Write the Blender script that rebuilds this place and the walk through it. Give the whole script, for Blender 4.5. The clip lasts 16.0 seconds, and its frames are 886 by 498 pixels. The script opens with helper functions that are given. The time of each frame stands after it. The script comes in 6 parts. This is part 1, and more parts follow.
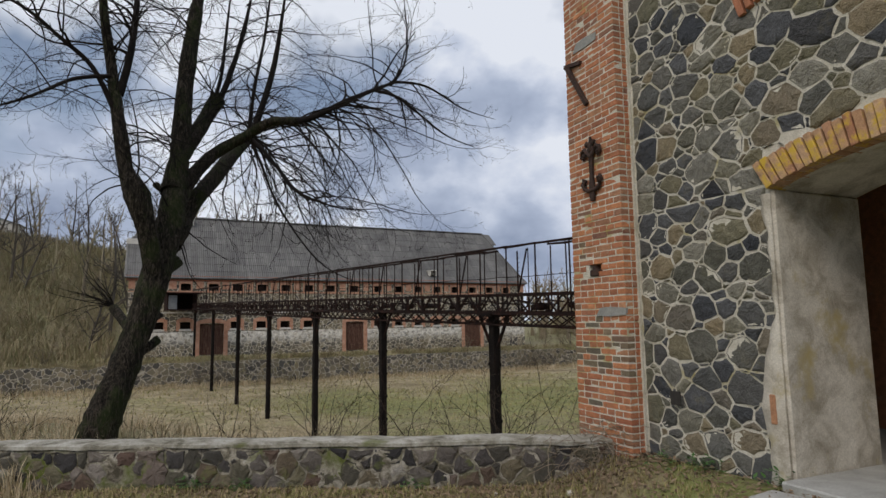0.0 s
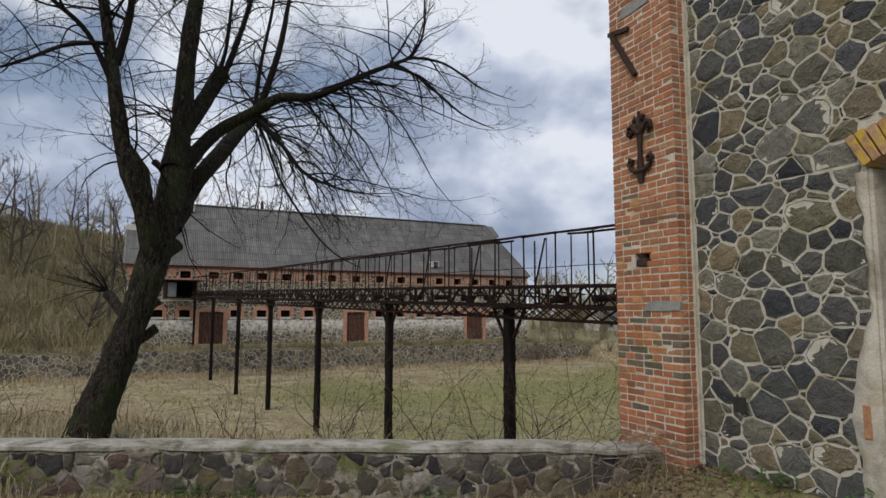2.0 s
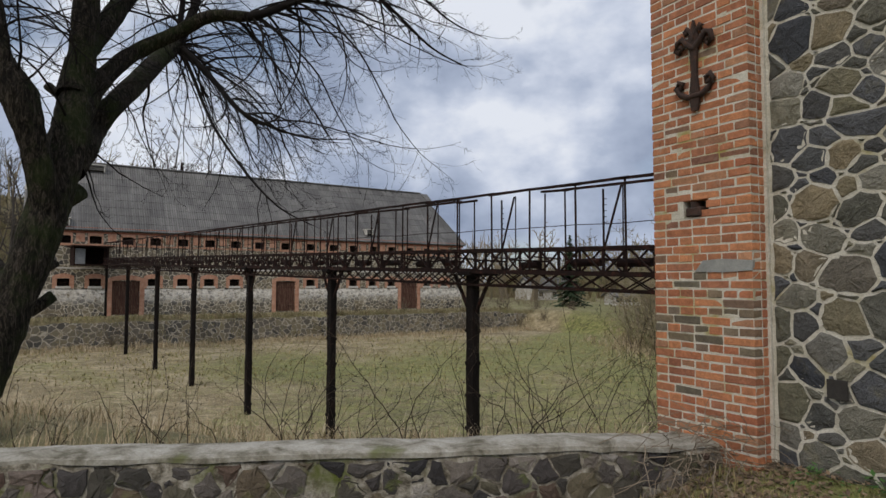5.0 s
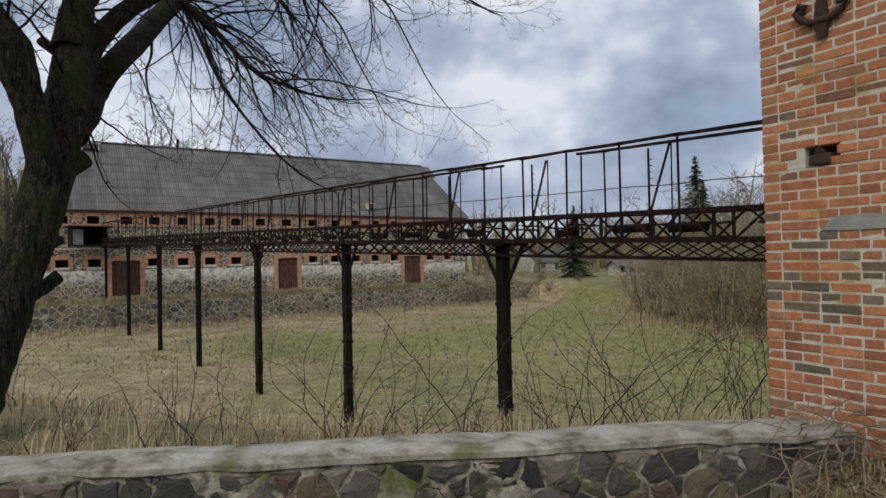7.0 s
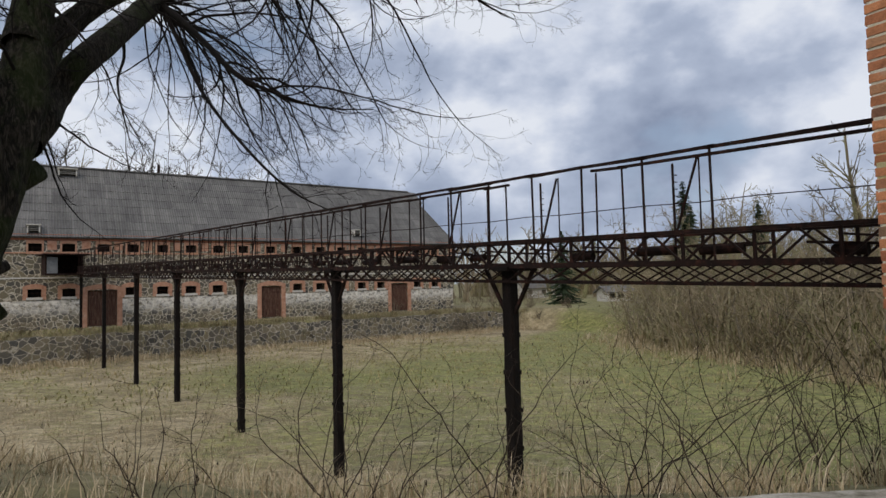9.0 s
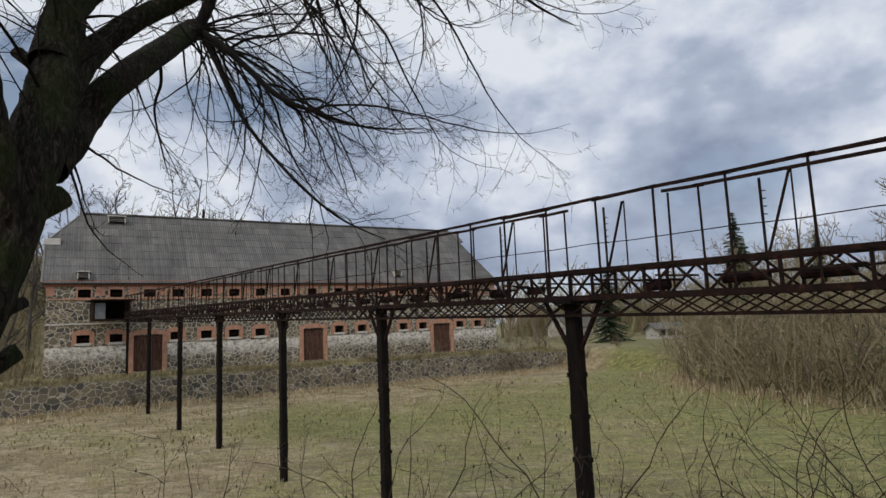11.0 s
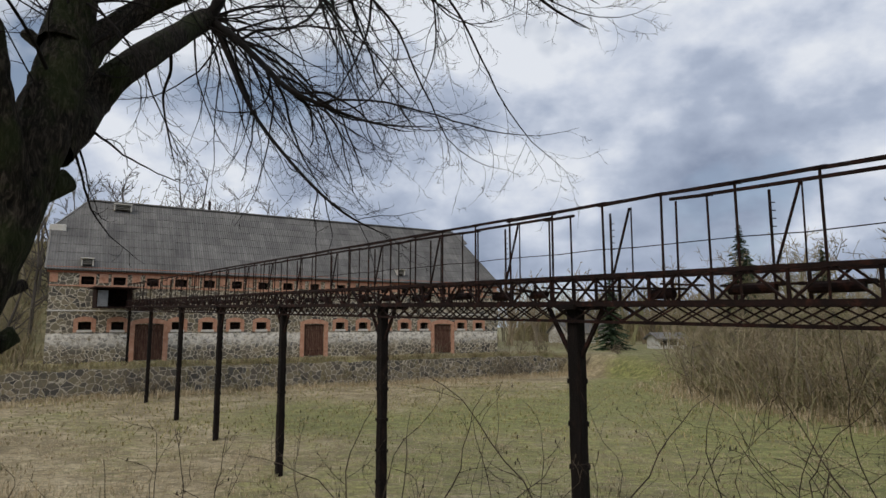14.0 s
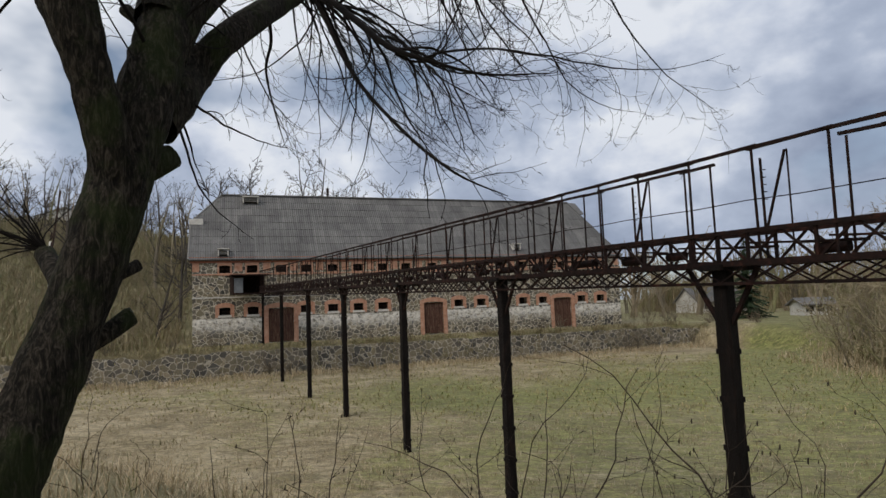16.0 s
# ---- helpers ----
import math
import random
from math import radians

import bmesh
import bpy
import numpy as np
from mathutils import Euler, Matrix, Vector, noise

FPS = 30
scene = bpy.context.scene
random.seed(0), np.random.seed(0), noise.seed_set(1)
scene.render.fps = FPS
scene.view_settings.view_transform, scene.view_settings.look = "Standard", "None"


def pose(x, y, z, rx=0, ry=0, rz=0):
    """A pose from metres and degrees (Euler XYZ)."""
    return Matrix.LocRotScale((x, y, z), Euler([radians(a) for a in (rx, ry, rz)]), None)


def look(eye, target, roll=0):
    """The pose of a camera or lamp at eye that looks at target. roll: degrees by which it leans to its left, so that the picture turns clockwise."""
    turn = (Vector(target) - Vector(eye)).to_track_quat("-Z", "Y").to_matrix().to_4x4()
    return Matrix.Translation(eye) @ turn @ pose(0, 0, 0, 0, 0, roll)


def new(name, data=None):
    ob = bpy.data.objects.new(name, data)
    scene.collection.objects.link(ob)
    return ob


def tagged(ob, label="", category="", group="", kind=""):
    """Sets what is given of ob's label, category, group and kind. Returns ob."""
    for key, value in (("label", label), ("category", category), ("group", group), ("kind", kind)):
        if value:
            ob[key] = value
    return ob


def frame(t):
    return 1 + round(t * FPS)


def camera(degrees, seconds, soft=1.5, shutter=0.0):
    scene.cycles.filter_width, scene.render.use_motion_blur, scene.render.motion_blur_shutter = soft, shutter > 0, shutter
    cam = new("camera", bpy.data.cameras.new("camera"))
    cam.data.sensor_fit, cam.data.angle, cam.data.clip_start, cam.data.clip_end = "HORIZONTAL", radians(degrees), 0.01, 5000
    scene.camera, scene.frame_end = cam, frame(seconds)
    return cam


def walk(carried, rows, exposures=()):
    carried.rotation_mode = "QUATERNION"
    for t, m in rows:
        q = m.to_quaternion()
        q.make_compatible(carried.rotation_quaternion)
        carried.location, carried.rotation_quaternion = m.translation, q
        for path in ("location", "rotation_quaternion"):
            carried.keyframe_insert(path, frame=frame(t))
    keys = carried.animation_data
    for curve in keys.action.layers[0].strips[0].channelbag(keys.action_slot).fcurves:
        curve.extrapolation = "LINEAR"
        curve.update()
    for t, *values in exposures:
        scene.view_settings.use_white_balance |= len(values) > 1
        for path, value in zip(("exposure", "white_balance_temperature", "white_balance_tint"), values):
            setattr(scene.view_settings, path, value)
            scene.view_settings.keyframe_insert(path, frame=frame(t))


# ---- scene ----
cam = camera(71.5, 16.0)
PATH = [
    (0, (0.805, 0.31, 1.884), (0.583, 2.284, 2.118), -0.8),
    (0.5, (0.674, 0.534, 1.864), (0.387, 2.508, 1.996), 0.3),
    (1, (0.501, 0.788, 1.875), (0.352, 2.778, 2.002), -0.9),
    (1.5, (0.429, 0.937, 1.879), (0.306, 2.926, 2.047), 0.0),
    (2, (0.387, 1.04, 1.892), (0.165, 3.017, 2.1), 0.1),
    (2.5, (0.31, 1.263, 1.851), (0.071, 3.243, 2.006), -0.0),
    (3, (0.146, 1.508, 1.863), (-0.009, 3.495, 2.03), -0.6),
    (3.5, (0.01, 1.74, 1.843), (-0.211, 3.72, 2.014), -0.7),
    (4, (-0.119, 2.021, 1.828), (-0.325, 4.009, 1.911), 1.0),
    (4.2, (-0.168, 2.162, 1.825), (-0.307, 4.153, 1.943), 0.8),
    (6.5, (-0.922, 3.229, 1.798), (-0.854, 5.228, 1.848), -0.1),
    (7, (-1.035, 3.452, 1.778), (-1.016, 5.452, 1.805), -1.1),
    (7.5, (-1.16, 3.655, 1.762), (-1.113, 5.654, 1.796), -1.1),
    (8, (-1.275, 3.942, 1.772), (-1.13, 5.929, 1.949), -3.3),
    (8.5, (-1.31, 4.212, 1.786), (-1.193, 6.205, 1.895), -2.2),
    (11, (-1.621, 5.401, 1.708), (-1.67, 7.385, 1.956), -2.4),
    (11.5, (-1.619, 5.429, 1.693), (-1.654, 7.407, 1.991), -1.4),
    (12, (-1.629, 5.441, 1.691), (-1.705, 7.424, 1.938), 0.2),
    (12.5, (-1.632, 5.437, 1.683), (-1.707, 7.414, 1.971), 0.1),
    (13, (-1.618, 5.421, 1.685), (-1.68, 7.396, 1.991), 0.7),
    (13.5, (-1.636, 5.445, 1.692), (-1.687, 7.422, 1.99), 0.6),
    (14, (-1.625, 5.468, 1.697), (-1.687, 7.451, 1.949), -0.1),
    (14.5, (-1.649, 5.559, 1.67), (-1.723, 7.547, 1.876), -0.3),
    (15, (-1.7, 5.735, 1.661), (-1.788, 7.721, 1.885), -1.1),
    (15.5, (-1.77, 5.925, 1.662), (-1.933, 7.915, 1.779), -1.0),
    (16, (-1.777, 6.172, 1.625), (-2.207, 8.117, 1.809), -2.2),
]
walk(cam, [(t, look(e, g, r)) for t, e, g, r in PATH], ((0, -0.22, 6400, 11), (8.5, -0.22, 6400, 11), (11, -0.24, 6480, 10), (16, -0.24, 6480, 10)))

# ---- world and light ----
SUN_EL, SUN_AZ = radians(42), radians(205)
world = bpy.data.worlds.new("sky")
scene.world = world
world.use_nodes = True
wn, wl = world.node_tree.nodes, world.node_tree.links
wn.clear()


def wnode(kind, **kw):
    n = wn.new(kind)
    for key, value in kw.items():
        if key in n.inputs:
            n.inputs[key].default_value = value
    return n


w_out, w_bg = wnode("ShaderNodeOutputWorld"), wnode("ShaderNodeBackground", Strength=0.1)
sky = wnode("ShaderNodeTexSky")
sky.sky_type, sky.sun_disc = "NISHITA", False
sky.sun_elevation, sky.sun_rotation = SUN_EL, SUN_AZ
sky.air_density, sky.dust_density = 1.0, 1.5
w_co = wnode("ShaderNodeTexCoord")
w_sep = wnode("ShaderNodeSeparateXYZ")
wl.new(w_co.outputs["Generated"], w_sep.inputs[0])


def wmath(op, a, b=None):
    n = wn.new("ShaderNodeMath")
    n.operation = op
    for i, v in enumerate((a, b)):
        if v is None:
            continue
        if isinstance(v, (int, float)):
            n.inputs[i].default_value = v
        else:
            wl.new(v, n.inputs[i])
    return n.outputs[0]


# broken cumulus: lumps in the directions of the dome, flattened towards the horizon
w_cmb = wnode("ShaderNodeCombineXYZ")
wl.new(w_sep.outputs[0], w_cmb.inputs[0])
wl.new(w_sep.outputs[1], w_cmb.inputs[1])
wl.new(wmath("MULTIPLY", w_sep.outputs[2], 1.5), w_cmb.inputs[2])


def wnoise(scale, detail, rough, shift, dist=0.3):
    m = wn.new("ShaderNodeMapping")
    m.inputs["Location"].default_value = shift
    wl.new(w_cmb.outputs[0], m.inputs[0])
    n = wnode("ShaderNodeTexNoise", Scale=scale, Detail=detail, Roughness=rough, Distortion=dist)
    wl.new(m.outputs[0], n.inputs["Vector"])
    return n.outputs["Fac"]


def wramp(fac, stops):
    n = wn.new("ShaderNodeValToRGB")
    while len(n.color_ramp.elements) < len(stops):
        n.color_ramp.elements.new(0.5)
    for e, (p, c) in zip(n.color_ramp.elements, stops):
        e.position, e.color = p, (*c, 1)
    wl.new(fac, n.inputs[0])
    return n.outputs[0]


def wmix(fac, a, b):
    n = wn.new("ShaderNodeMix")
    n.data_type = "RGBA"
    wl.new(fac, n.inputs[0])
    for i, v in ((6, a), (7, b)):
        if isinstance(v, tuple):
            n.inputs[i].default_value = (*v, 1)
        else:
            wl.new(v, n.inputs[i])
    return n.outputs[2]


elevation = wn.new("ShaderNodeValToRGB")
for e, (p, c) in zip([elevation.color_ramp.elements[0], elevation.color_ramp.elements[1]] + [elevation.color_ramp.elements.new(q) for q in (0.3, 0.5, 0.7)], ((0.02, 0.46), (0.09, 0.41), (0.2, 0.45), (0.33, 0.51), (0.5, 0.58))):
    e.position, e.color = p, (c, c, c, 1)
wl.new(w_sep.outputs[2], elevation.inputs[0])
lumps = wmath("ADD", wmath("MULTIPLY", wnoise(3.6, 10, 0.5, (2.0, 5.5, 1.3), 0.0), 0.75), wmath("MULTIPLY", wnoise(9.0, 7, 0.5, (1.1, 2.7, 5), 0.0), 0.25))
cloud_shade = wramp(wmath("SUBTRACT", wmath("ADD", lumps, elevation.outputs[0]), wmath("ADD", wmath("MULTIPLY", w_sep.outputs[0], 0.07), 0.495)), ((0.34, (2.9, 3.5, 4.8)), (0.445, (4.8, 5.5, 6.9)), (0.5, (6.9, 7.5, 8.7)), (0.55, (8.8, 9.2, 9.9))))
cloud_mask = wramp(wnoise(2.3, 5, 0.5, (9.3, 1.2, 4), 0.0), ((0.33, (0, 0, 0)), (0.42, (1, 1, 1))))
sky_tint = wmix(wmath("MULTIPLY", wmath("SUBTRACT", 1.0, w_sep.outputs[2]), 0.35), sky.outputs[0], (6.4, 7.2, 8.6))
wl.new(wmix(cloud_mask, sky_tint, cloud_shade), w_bg.inputs[0])
wl.new(w_bg.outputs[0], w_out.inputs[0])

sun = new("sun", bpy.data.lights.new("sun", "SUN"))
sun.data.energy, sun.data.angle, sun.data.color = 1.45, radians(24), (1.0, 0.89, 0.75)
sun_way = Vector((math.sin(SUN_AZ) * math.cos(SUN_EL), math.cos(SUN_AZ) * math.cos(SUN_EL), math.sin(SUN_EL)))
sun.matrix_world = look(sun_way * 50, (0, 0, 0))


# ---- materials ----
def material(name):
    m = bpy.data.materials.new(name)
    m.use_nodes = True
    return m, m.node_tree.nodes, m.node_tree.links, m.node_tree.nodes["Principled BSDF"]


def texco(n, l, scale=(1, 1, 1), rot=(0, 0, 0), space="Object"):
    c, m = n.new("ShaderNodeTexCoord"), n.new("ShaderNodeMapping")
    m.inputs["Scale"].default_value = scale
    m.inputs["Rotation"].default_value = rot
    l.new(c.outputs[space], m.inputs[0])
    return m.outputs[0]


def worldco(n, l, scale=(1, 1, 1)):
    c, m = n.new("ShaderNodeNewGeometry"), n.new("ShaderNodeMapping")
    m.inputs["Scale"].default_value = scale
    l.new(c.outputs["Position"], m.inputs[0])
    return m.outputs[0]


def noise_tex(n, l, vec, scale, detail=5, rough=0.6, dist=0.0):
    t = n.new("ShaderNodeTexNoise")
    t.inputs["Scale"].default_value, t.inputs["Detail"].default_value = scale, detail
    t.inputs["Roughness"].default_value, t.inputs["Distortion"].default_value = rough, dist
    if vec is not None:
        l.new(vec, t.inputs["Vector"])
    return t.outputs["Fac"]


def ramp(n, l, fac, stops, step=False):
    r = n.new("ShaderNodeValToRGB")
    if step:
        r.color_ramp.interpolation = "CONSTANT"
    while len(r.color_ramp.elements) < len(stops):
        r.color_ramp.elements.new(0.5)
    for e, (p, c) in zip(r.color_ramp.elements, stops):
        c = c if isinstance(c, tuple) else (c, c, c)
        e.position, e.color = p, (*c, 1)
    l.new(fac, r.inputs[0])
    return r.outputs[0]


def mixc(n, l, fac, a, b, mode="MIX"):
    x = n.new("ShaderNodeMix")
    x.data_type, x.blend_type = "RGBA", mode
    for i, v in ((0, fac), (6, a), (7, b)):
        if isinstance(v, (int, float)):
            x.inputs[i].default_value = v
        elif isinstance(v, tuple):
            x.inputs[i].default_value = (*v, 1)
        else:
            l.new(v, x.inputs[i])
    return x.outputs[2]


def bump(n, l, b, height, strength=0.4, dist=0.02):
    x = n.new("ShaderNodeBump")
    x.inputs["Strength"].default_value, x.inputs["Distance"].default_value = strength, dist
    l.new(height, x.inputs["Height"])
    l.new(x.outputs[0], b.inputs["Normal"])


def grained(name, stops, scale=8.0, fine=60.0, rough=0.9, strength=0.4, depth=0.02, metal=0.0, stretch=(1, 1, 1), stain=None, space="Object"):
    """A surface of two grains: broad patches through stops, fine speckle over them."""
    m, n, l, b = material(name)
    v = texco(n, l, stretch, space=space) if space == "Object" else worldco(n, l, stretch)
    broad, small = noise_tex(n, l, v, scale, 6, 0.65, 0.4), noise_tex(n, l, v, fine, 4, 0.7)
    col = ramp(n, l, broad, stops)
    col = mixc(n, l, 0.55, col, ramp(n, l, small, ((0.25, 0.45), (0.75, 1.3))), "MULTIPLY")
    if stain:
        col = mixc(n, l, ramp(n, l, noise_tex(n, l, v, stain[1], 4, 0.6), ((stain[2], 0.0), (stain[2] + 0.14, 1.0))), col, stain[0])
    l.new(col, b.inputs["Base Color"])
    b.inputs["Roughness"].default_value, b.inputs["Metallic"].default_value = rough, metal
    b.inputs["Specular IOR Level"].default_value = 0.2 if rough >= 0.9 else 0.5
    bump(n, l, b, mixc(n, l, 0.5, broad, small), strength, depth)
    return m


def pieces(name, stops, rand="object", scale=14.0, fine=90.0, rough=0.88, strength=0.5, depth=0.012, stain=None):
    """Bricks or stones: a tone for each piece, grain and stains over it."""
    m, n, l, b = material(name)
    if rand == "object":
        r = n.new("ShaderNodeObjectInfo").outputs["Random"]
    else:
        r = n.new("ShaderNodeNewGeometry").outputs["Random Per Island"]
    v = worldco(n, l)
    broad, small = noise_tex(n, l, v, scale, 6, 0.7, 0.6), noise_tex(n, l, v, fine, 3, 0.7)
    col = ramp(n, l, r, stops)
    col = mixc(n, l, 0.7, col, ramp(n, l, broad, ((0.28, 0.5), (0.5, 0.95), (0.72, 1.45))), "MULTIPLY")
    col = mixc(n, l, 0.5, col, ramp(n, l, small, ((0.3, 0.5), (0.7, 1.3))), "MULTIPLY")
    if stain:
        col = mixc(n, l, ramp(n, l, noise_tex(n, l, v, stain[1], 5, 0.65), ((stain[2], 0.0), (stain[2] + 0.12, stain[3]))), col, stain[0])
    l.new(col, b.inputs["Base Color"])
    b.inputs["Roughness"].default_value = rough
    bump(n, l, b, mixc(n, l, 0.4, broad, small), strength, depth)
    return m


BRICKS = ((0.0, (0.34, 0.12, 0.062)), (0.18, (0.46, 0.185, 0.085)), (0.36, (0.3, 0.12, 0.066)), (0.5, (0.52, 0.22, 0.1)), (0.66, (0.42, 0.165, 0.08)), (0.8, (0.36, 0.15, 0.085)), (0.93, (0.46, 0.235, 0.125)), (1.0, (0.22, 0.105, 0.07)))
DARK_BRICKS = ((0.0, (0.11, 0.095, 0.07)), (0.3, (0.19, 0.15, 0.095)), (0.55, (0.27, 0.13, 0.08)), (0.8, (0.15, 0.135, 0.1)), (1.0, (0.22, 0.16, 0.1)))
STONES = ((0.0, (0.04, 0.045, 0.055)), (0.14, (0.11, 0.113, 0.12)), (0.26, (0.22, 0.21, 0.165)), (0.38, (0.055, 0.06, 0.07)), (0.5, (0.16, 0.152, 0.1)), (0.6, (0.28, 0.225, 0.14)), (0.7, (0.09, 0.095, 0.1)), (0.8, (0.19, 0.175, 0.11)), (0.9, (0.27, 0.26, 0.22)), (1.0, (0.03, 0.032, 0.04)))
M_brick = pieces("fired_brick", BRICKS, stain=((0.42, 0.36, 0.29), 5.0, 0.62, 0.45))
M_brick_stuff = pieces("fired_brick_joined", BRICKS, rand="island", stain=((0.42, 0.36, 0.29), 5.0, 0.62, 0.45))
M_brick_dark = pieces("glazed_dark_brick", DARK_BRICKS, rough=0.6)
M_brick_arch = pieces("lichened_brick", ((0.0, (0.42, 0.24, 0.13)), (0.5, (0.5, 0.33, 0.2)), (1.0, (0.38, 0.18, 0.1))), stain=((0.55, 0.37, 0.03), 7.0, 0.5, 0.9))
M_stone = pieces("field_stone", STONES, scale=11.0, fine=60.0, strength=1.0, depth=0.05, stain=((0.2, 0.175, 0.085), 3.0, 0.6, 0.45))
M_stone_low = pieces("low_wall_stone", ((0.0, (0.03, 0.028, 0.03)), (0.22, (0.07, 0.062, 0.06)), (0.4, (0.2, 0.175, 0.15)), (0.52, (0.035, 0.033, 0.036)), (0.7, (0.15, 0.135, 0.085)), (0.85, (0.11, 0.07, 0.055)), (1.0, (0.3, 0.28, 0.25))), scale=11.0, fine=80.0, strength=0.8, depth=0.03, stain=((0.13, 0.16, 0.03), 3.0, 0.58, 0.7))
M_mortar = grained("sand_lime_mortar", ((0.28, (0.4, 0.375, 0.3)), (0.42, (0.58, 0.55, 0.46)), (0.62, (0.7, 0.67, 0.59))), 4, 60, strength=0.8, depth=0.03, stain=((0.34, 0.29, 0.1), 2.0, 0.56))
M_mortar_low = grained("weathered_lime_mortar", ((0.36, (0.08, 0.07, 0.05)), (0.46, (0.2, 0.18, 0.14)), (0.54, (0.34, 0.315, 0.26)), (0.66, (0.5, 0.47, 0.41))), 8.0, 55, strength=0.8, depth=0.04, stain=((0.11, 0.13, 0.03), 2.0, 0.52), space="World")
M_plaster = grained("patchy_lime_plaster", ((0.3, (0.3, 0.27, 0.21)), (0.45, (0.46, 0.42, 0.35)), (0.56, (0.6, 0.56, 0.48)), (0.72, (0.7, 0.66, 0.58))), 3.2, 60, strength=0.5, stain=((0.4, 0.33, 0.16), 2.2, 0.58))
M_cap = grained("weathered_cement_cap", ((0.34, (0.12, 0.11, 0.08)), (0.45, (0.27, 0.255, 0.21)), (0.62, (0.44, 0.425, 0.38))), 4.0, 45, strength=0.8, depth=0.02, stain=((0.13, 0.145, 0.05), 1.7, 0.6), space="World")
M_concrete = grained("grey_concrete", ((0.3, (0.33, 0.33, 0.31)), (0.7, (0.47, 0.47, 0.45))), 4, 90)
M_patch = grained("cement_patch", ((0.3, (0.24, 0.25, 0.24)), (0.7, (0.36, 0.36, 0.34))), 9, 120, strength=0.3)
M_iron = grained("rusty_wrought_iron", ((0.3, (0.02, 0.014, 0.012)), (0.55, (0.05, 0.026, 0.018)), (0.75, (0.1, 0.042, 0.022))), 20, 140, rough=0.85, metal=0.1)
M_rust = grained("rusted_trestle_steel", ((0.3, (0.008, 0.006, 0.006)), (0.54, (0.022, 0.011, 0.009)), (0.78, (0.085, 0.03, 0.02))), 6, 80, rough=0.9, metal=0.0, space="World")
M_column = grained("dark_rusted_column", ((0.3, (0.005, 0.004, 0.0035)), (0.55, (0.011, 0.008, 0.007)), (0.8, (0.034, 0.019, 0.014))), 7, 60, rough=0.95, metal=0.0, strength=0.9, depth=0.05, stretch=(1, 1, 0.3), space="World")
# near-black colour that stands for the shade inside openings
M_void = grained("interior_shade_dark", ((0.3, (0.03, 0.028, 0.026)), (0.7, (0.06, 0.055, 0.05))), 3, 30)
M_twig = grained("bare_twig_bark", ((0.3, (0.006, 0.005, 0.0045)), (0.7, (0.017, 0.013, 0.011))), 5, 60, space="World")
M_whip = grained("bare_shrub_stem", ((0.3, (0.03, 0.022, 0.018)), (0.55, (0.06, 0.045, 0.033)), (0.75, (0.13, 0.105, 0.075))), 3, 60, space="World")
M_scrub = grained("tangled_scrub_twig", ((0.3, (0.10, 0.08, 0.055)), (0.55, (0.17, 0.14, 0.1)), (0.75, (0.26, 0.22, 0.16))), 1.2, 40, space="World")
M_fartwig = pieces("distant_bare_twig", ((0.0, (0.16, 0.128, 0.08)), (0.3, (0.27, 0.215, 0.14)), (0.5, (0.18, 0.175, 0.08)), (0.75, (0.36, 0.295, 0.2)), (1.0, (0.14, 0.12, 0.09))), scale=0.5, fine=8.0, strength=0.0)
M_crowntwig = pieces("weathered_grey_twig", ((0.0, (0.05, 0.044, 0.038)), (0.5, (0.085, 0.07, 0.055)), (1.0, (0.065, 0.058, 0.05))), scale=0.5, fine=8.0, strength=0.0)
M_conifer = grained("spruce_needle", ((0.3, (0.02, 0.035, 0.018)), (0.7, (0.05, 0.075, 0.035))), 3, 40, space="World")
M_bud = grained("dry_vine", ((0.3, (0.16, 0.125, 0.09)), (0.7, (0.3, 0.25, 0.19))), 8, 60, space="World")
M_greenleaf = grained("young_nettle_leaf", ((0.3, (0.03, 0.09, 0.012)), (0.7, (0.07, 0.17, 0.03))), 8, 60, rough=0.6, space="World")
M_leaf = pieces("dead_leaf", ((0.0, (0.13, 0.085, 0.05)), (0.4, (0.22, 0.15, 0.09)), (0.7, (0.3, 0.22, 0.145)), (1.0, (0.09, 0.06, 0.04))), rand="island", strength=0.2)
M_straw = pieces("withered_grass", ((0.0, (0.34, 0.26, 0.15)), (0.35, (0.5, 0.41, 0.27)), (0.6, (0.3, 0.23, 0.12)), (0.85, (0.6, 0.51, 0.37)), (1.0, (0.17, 0.18, 0.06))), rand="island", strength=0.1)
M_under = pieces("dead_undergrowth", ((0.0, (0.16, 0.135, 0.065)), (0.3, (0.28, 0.22, 0.13)), (0.55, (0.17, 0.175, 0.07)), (0.8, (0.38, 0.30, 0.19)), (1.0, (0.13, 0.14, 0.055))), rand="island", strength=0.0)
M_turf = pieces("short_spring_grass", ((0.0, (0.14, 0.17, 0.04)), (0.3, (0.3, 0.26, 0.1)), (0.65, (0.46, 0.37, 0.2)), (1.0, (0.22, 0.22, 0.07))), rand="island", strength=0.1)
M_door = grained("weathered_brown_planks", ((0.3, (0.04, 0.022, 0.016)), (0.5, (0.1, 0.05, 0.035)), (0.72, (0.22, 0.15, 0.11))), 2.2, 25, stretch=(6, 6, 0.6))
M_surround = grained("salmon_brick_dressing", ((0.3, (0.36, 0.175, 0.11)), (0.55, (0.5, 0.28, 0.19)), (0.75, (0.6, 0.41, 0.31))), 3, 22)
M_cornice = grained("red_brick_cornice", ((0.3, (0.26, 0.10, 0.065)), (0.7, (0.38, 0.16, 0.10))), 3, 22)
M_sill = grained("limewashed_sill", ((0.3, (0.5, 0.48, 0.44)), (0.7, (0.68, 0.66, 0.62))), 3, 30)
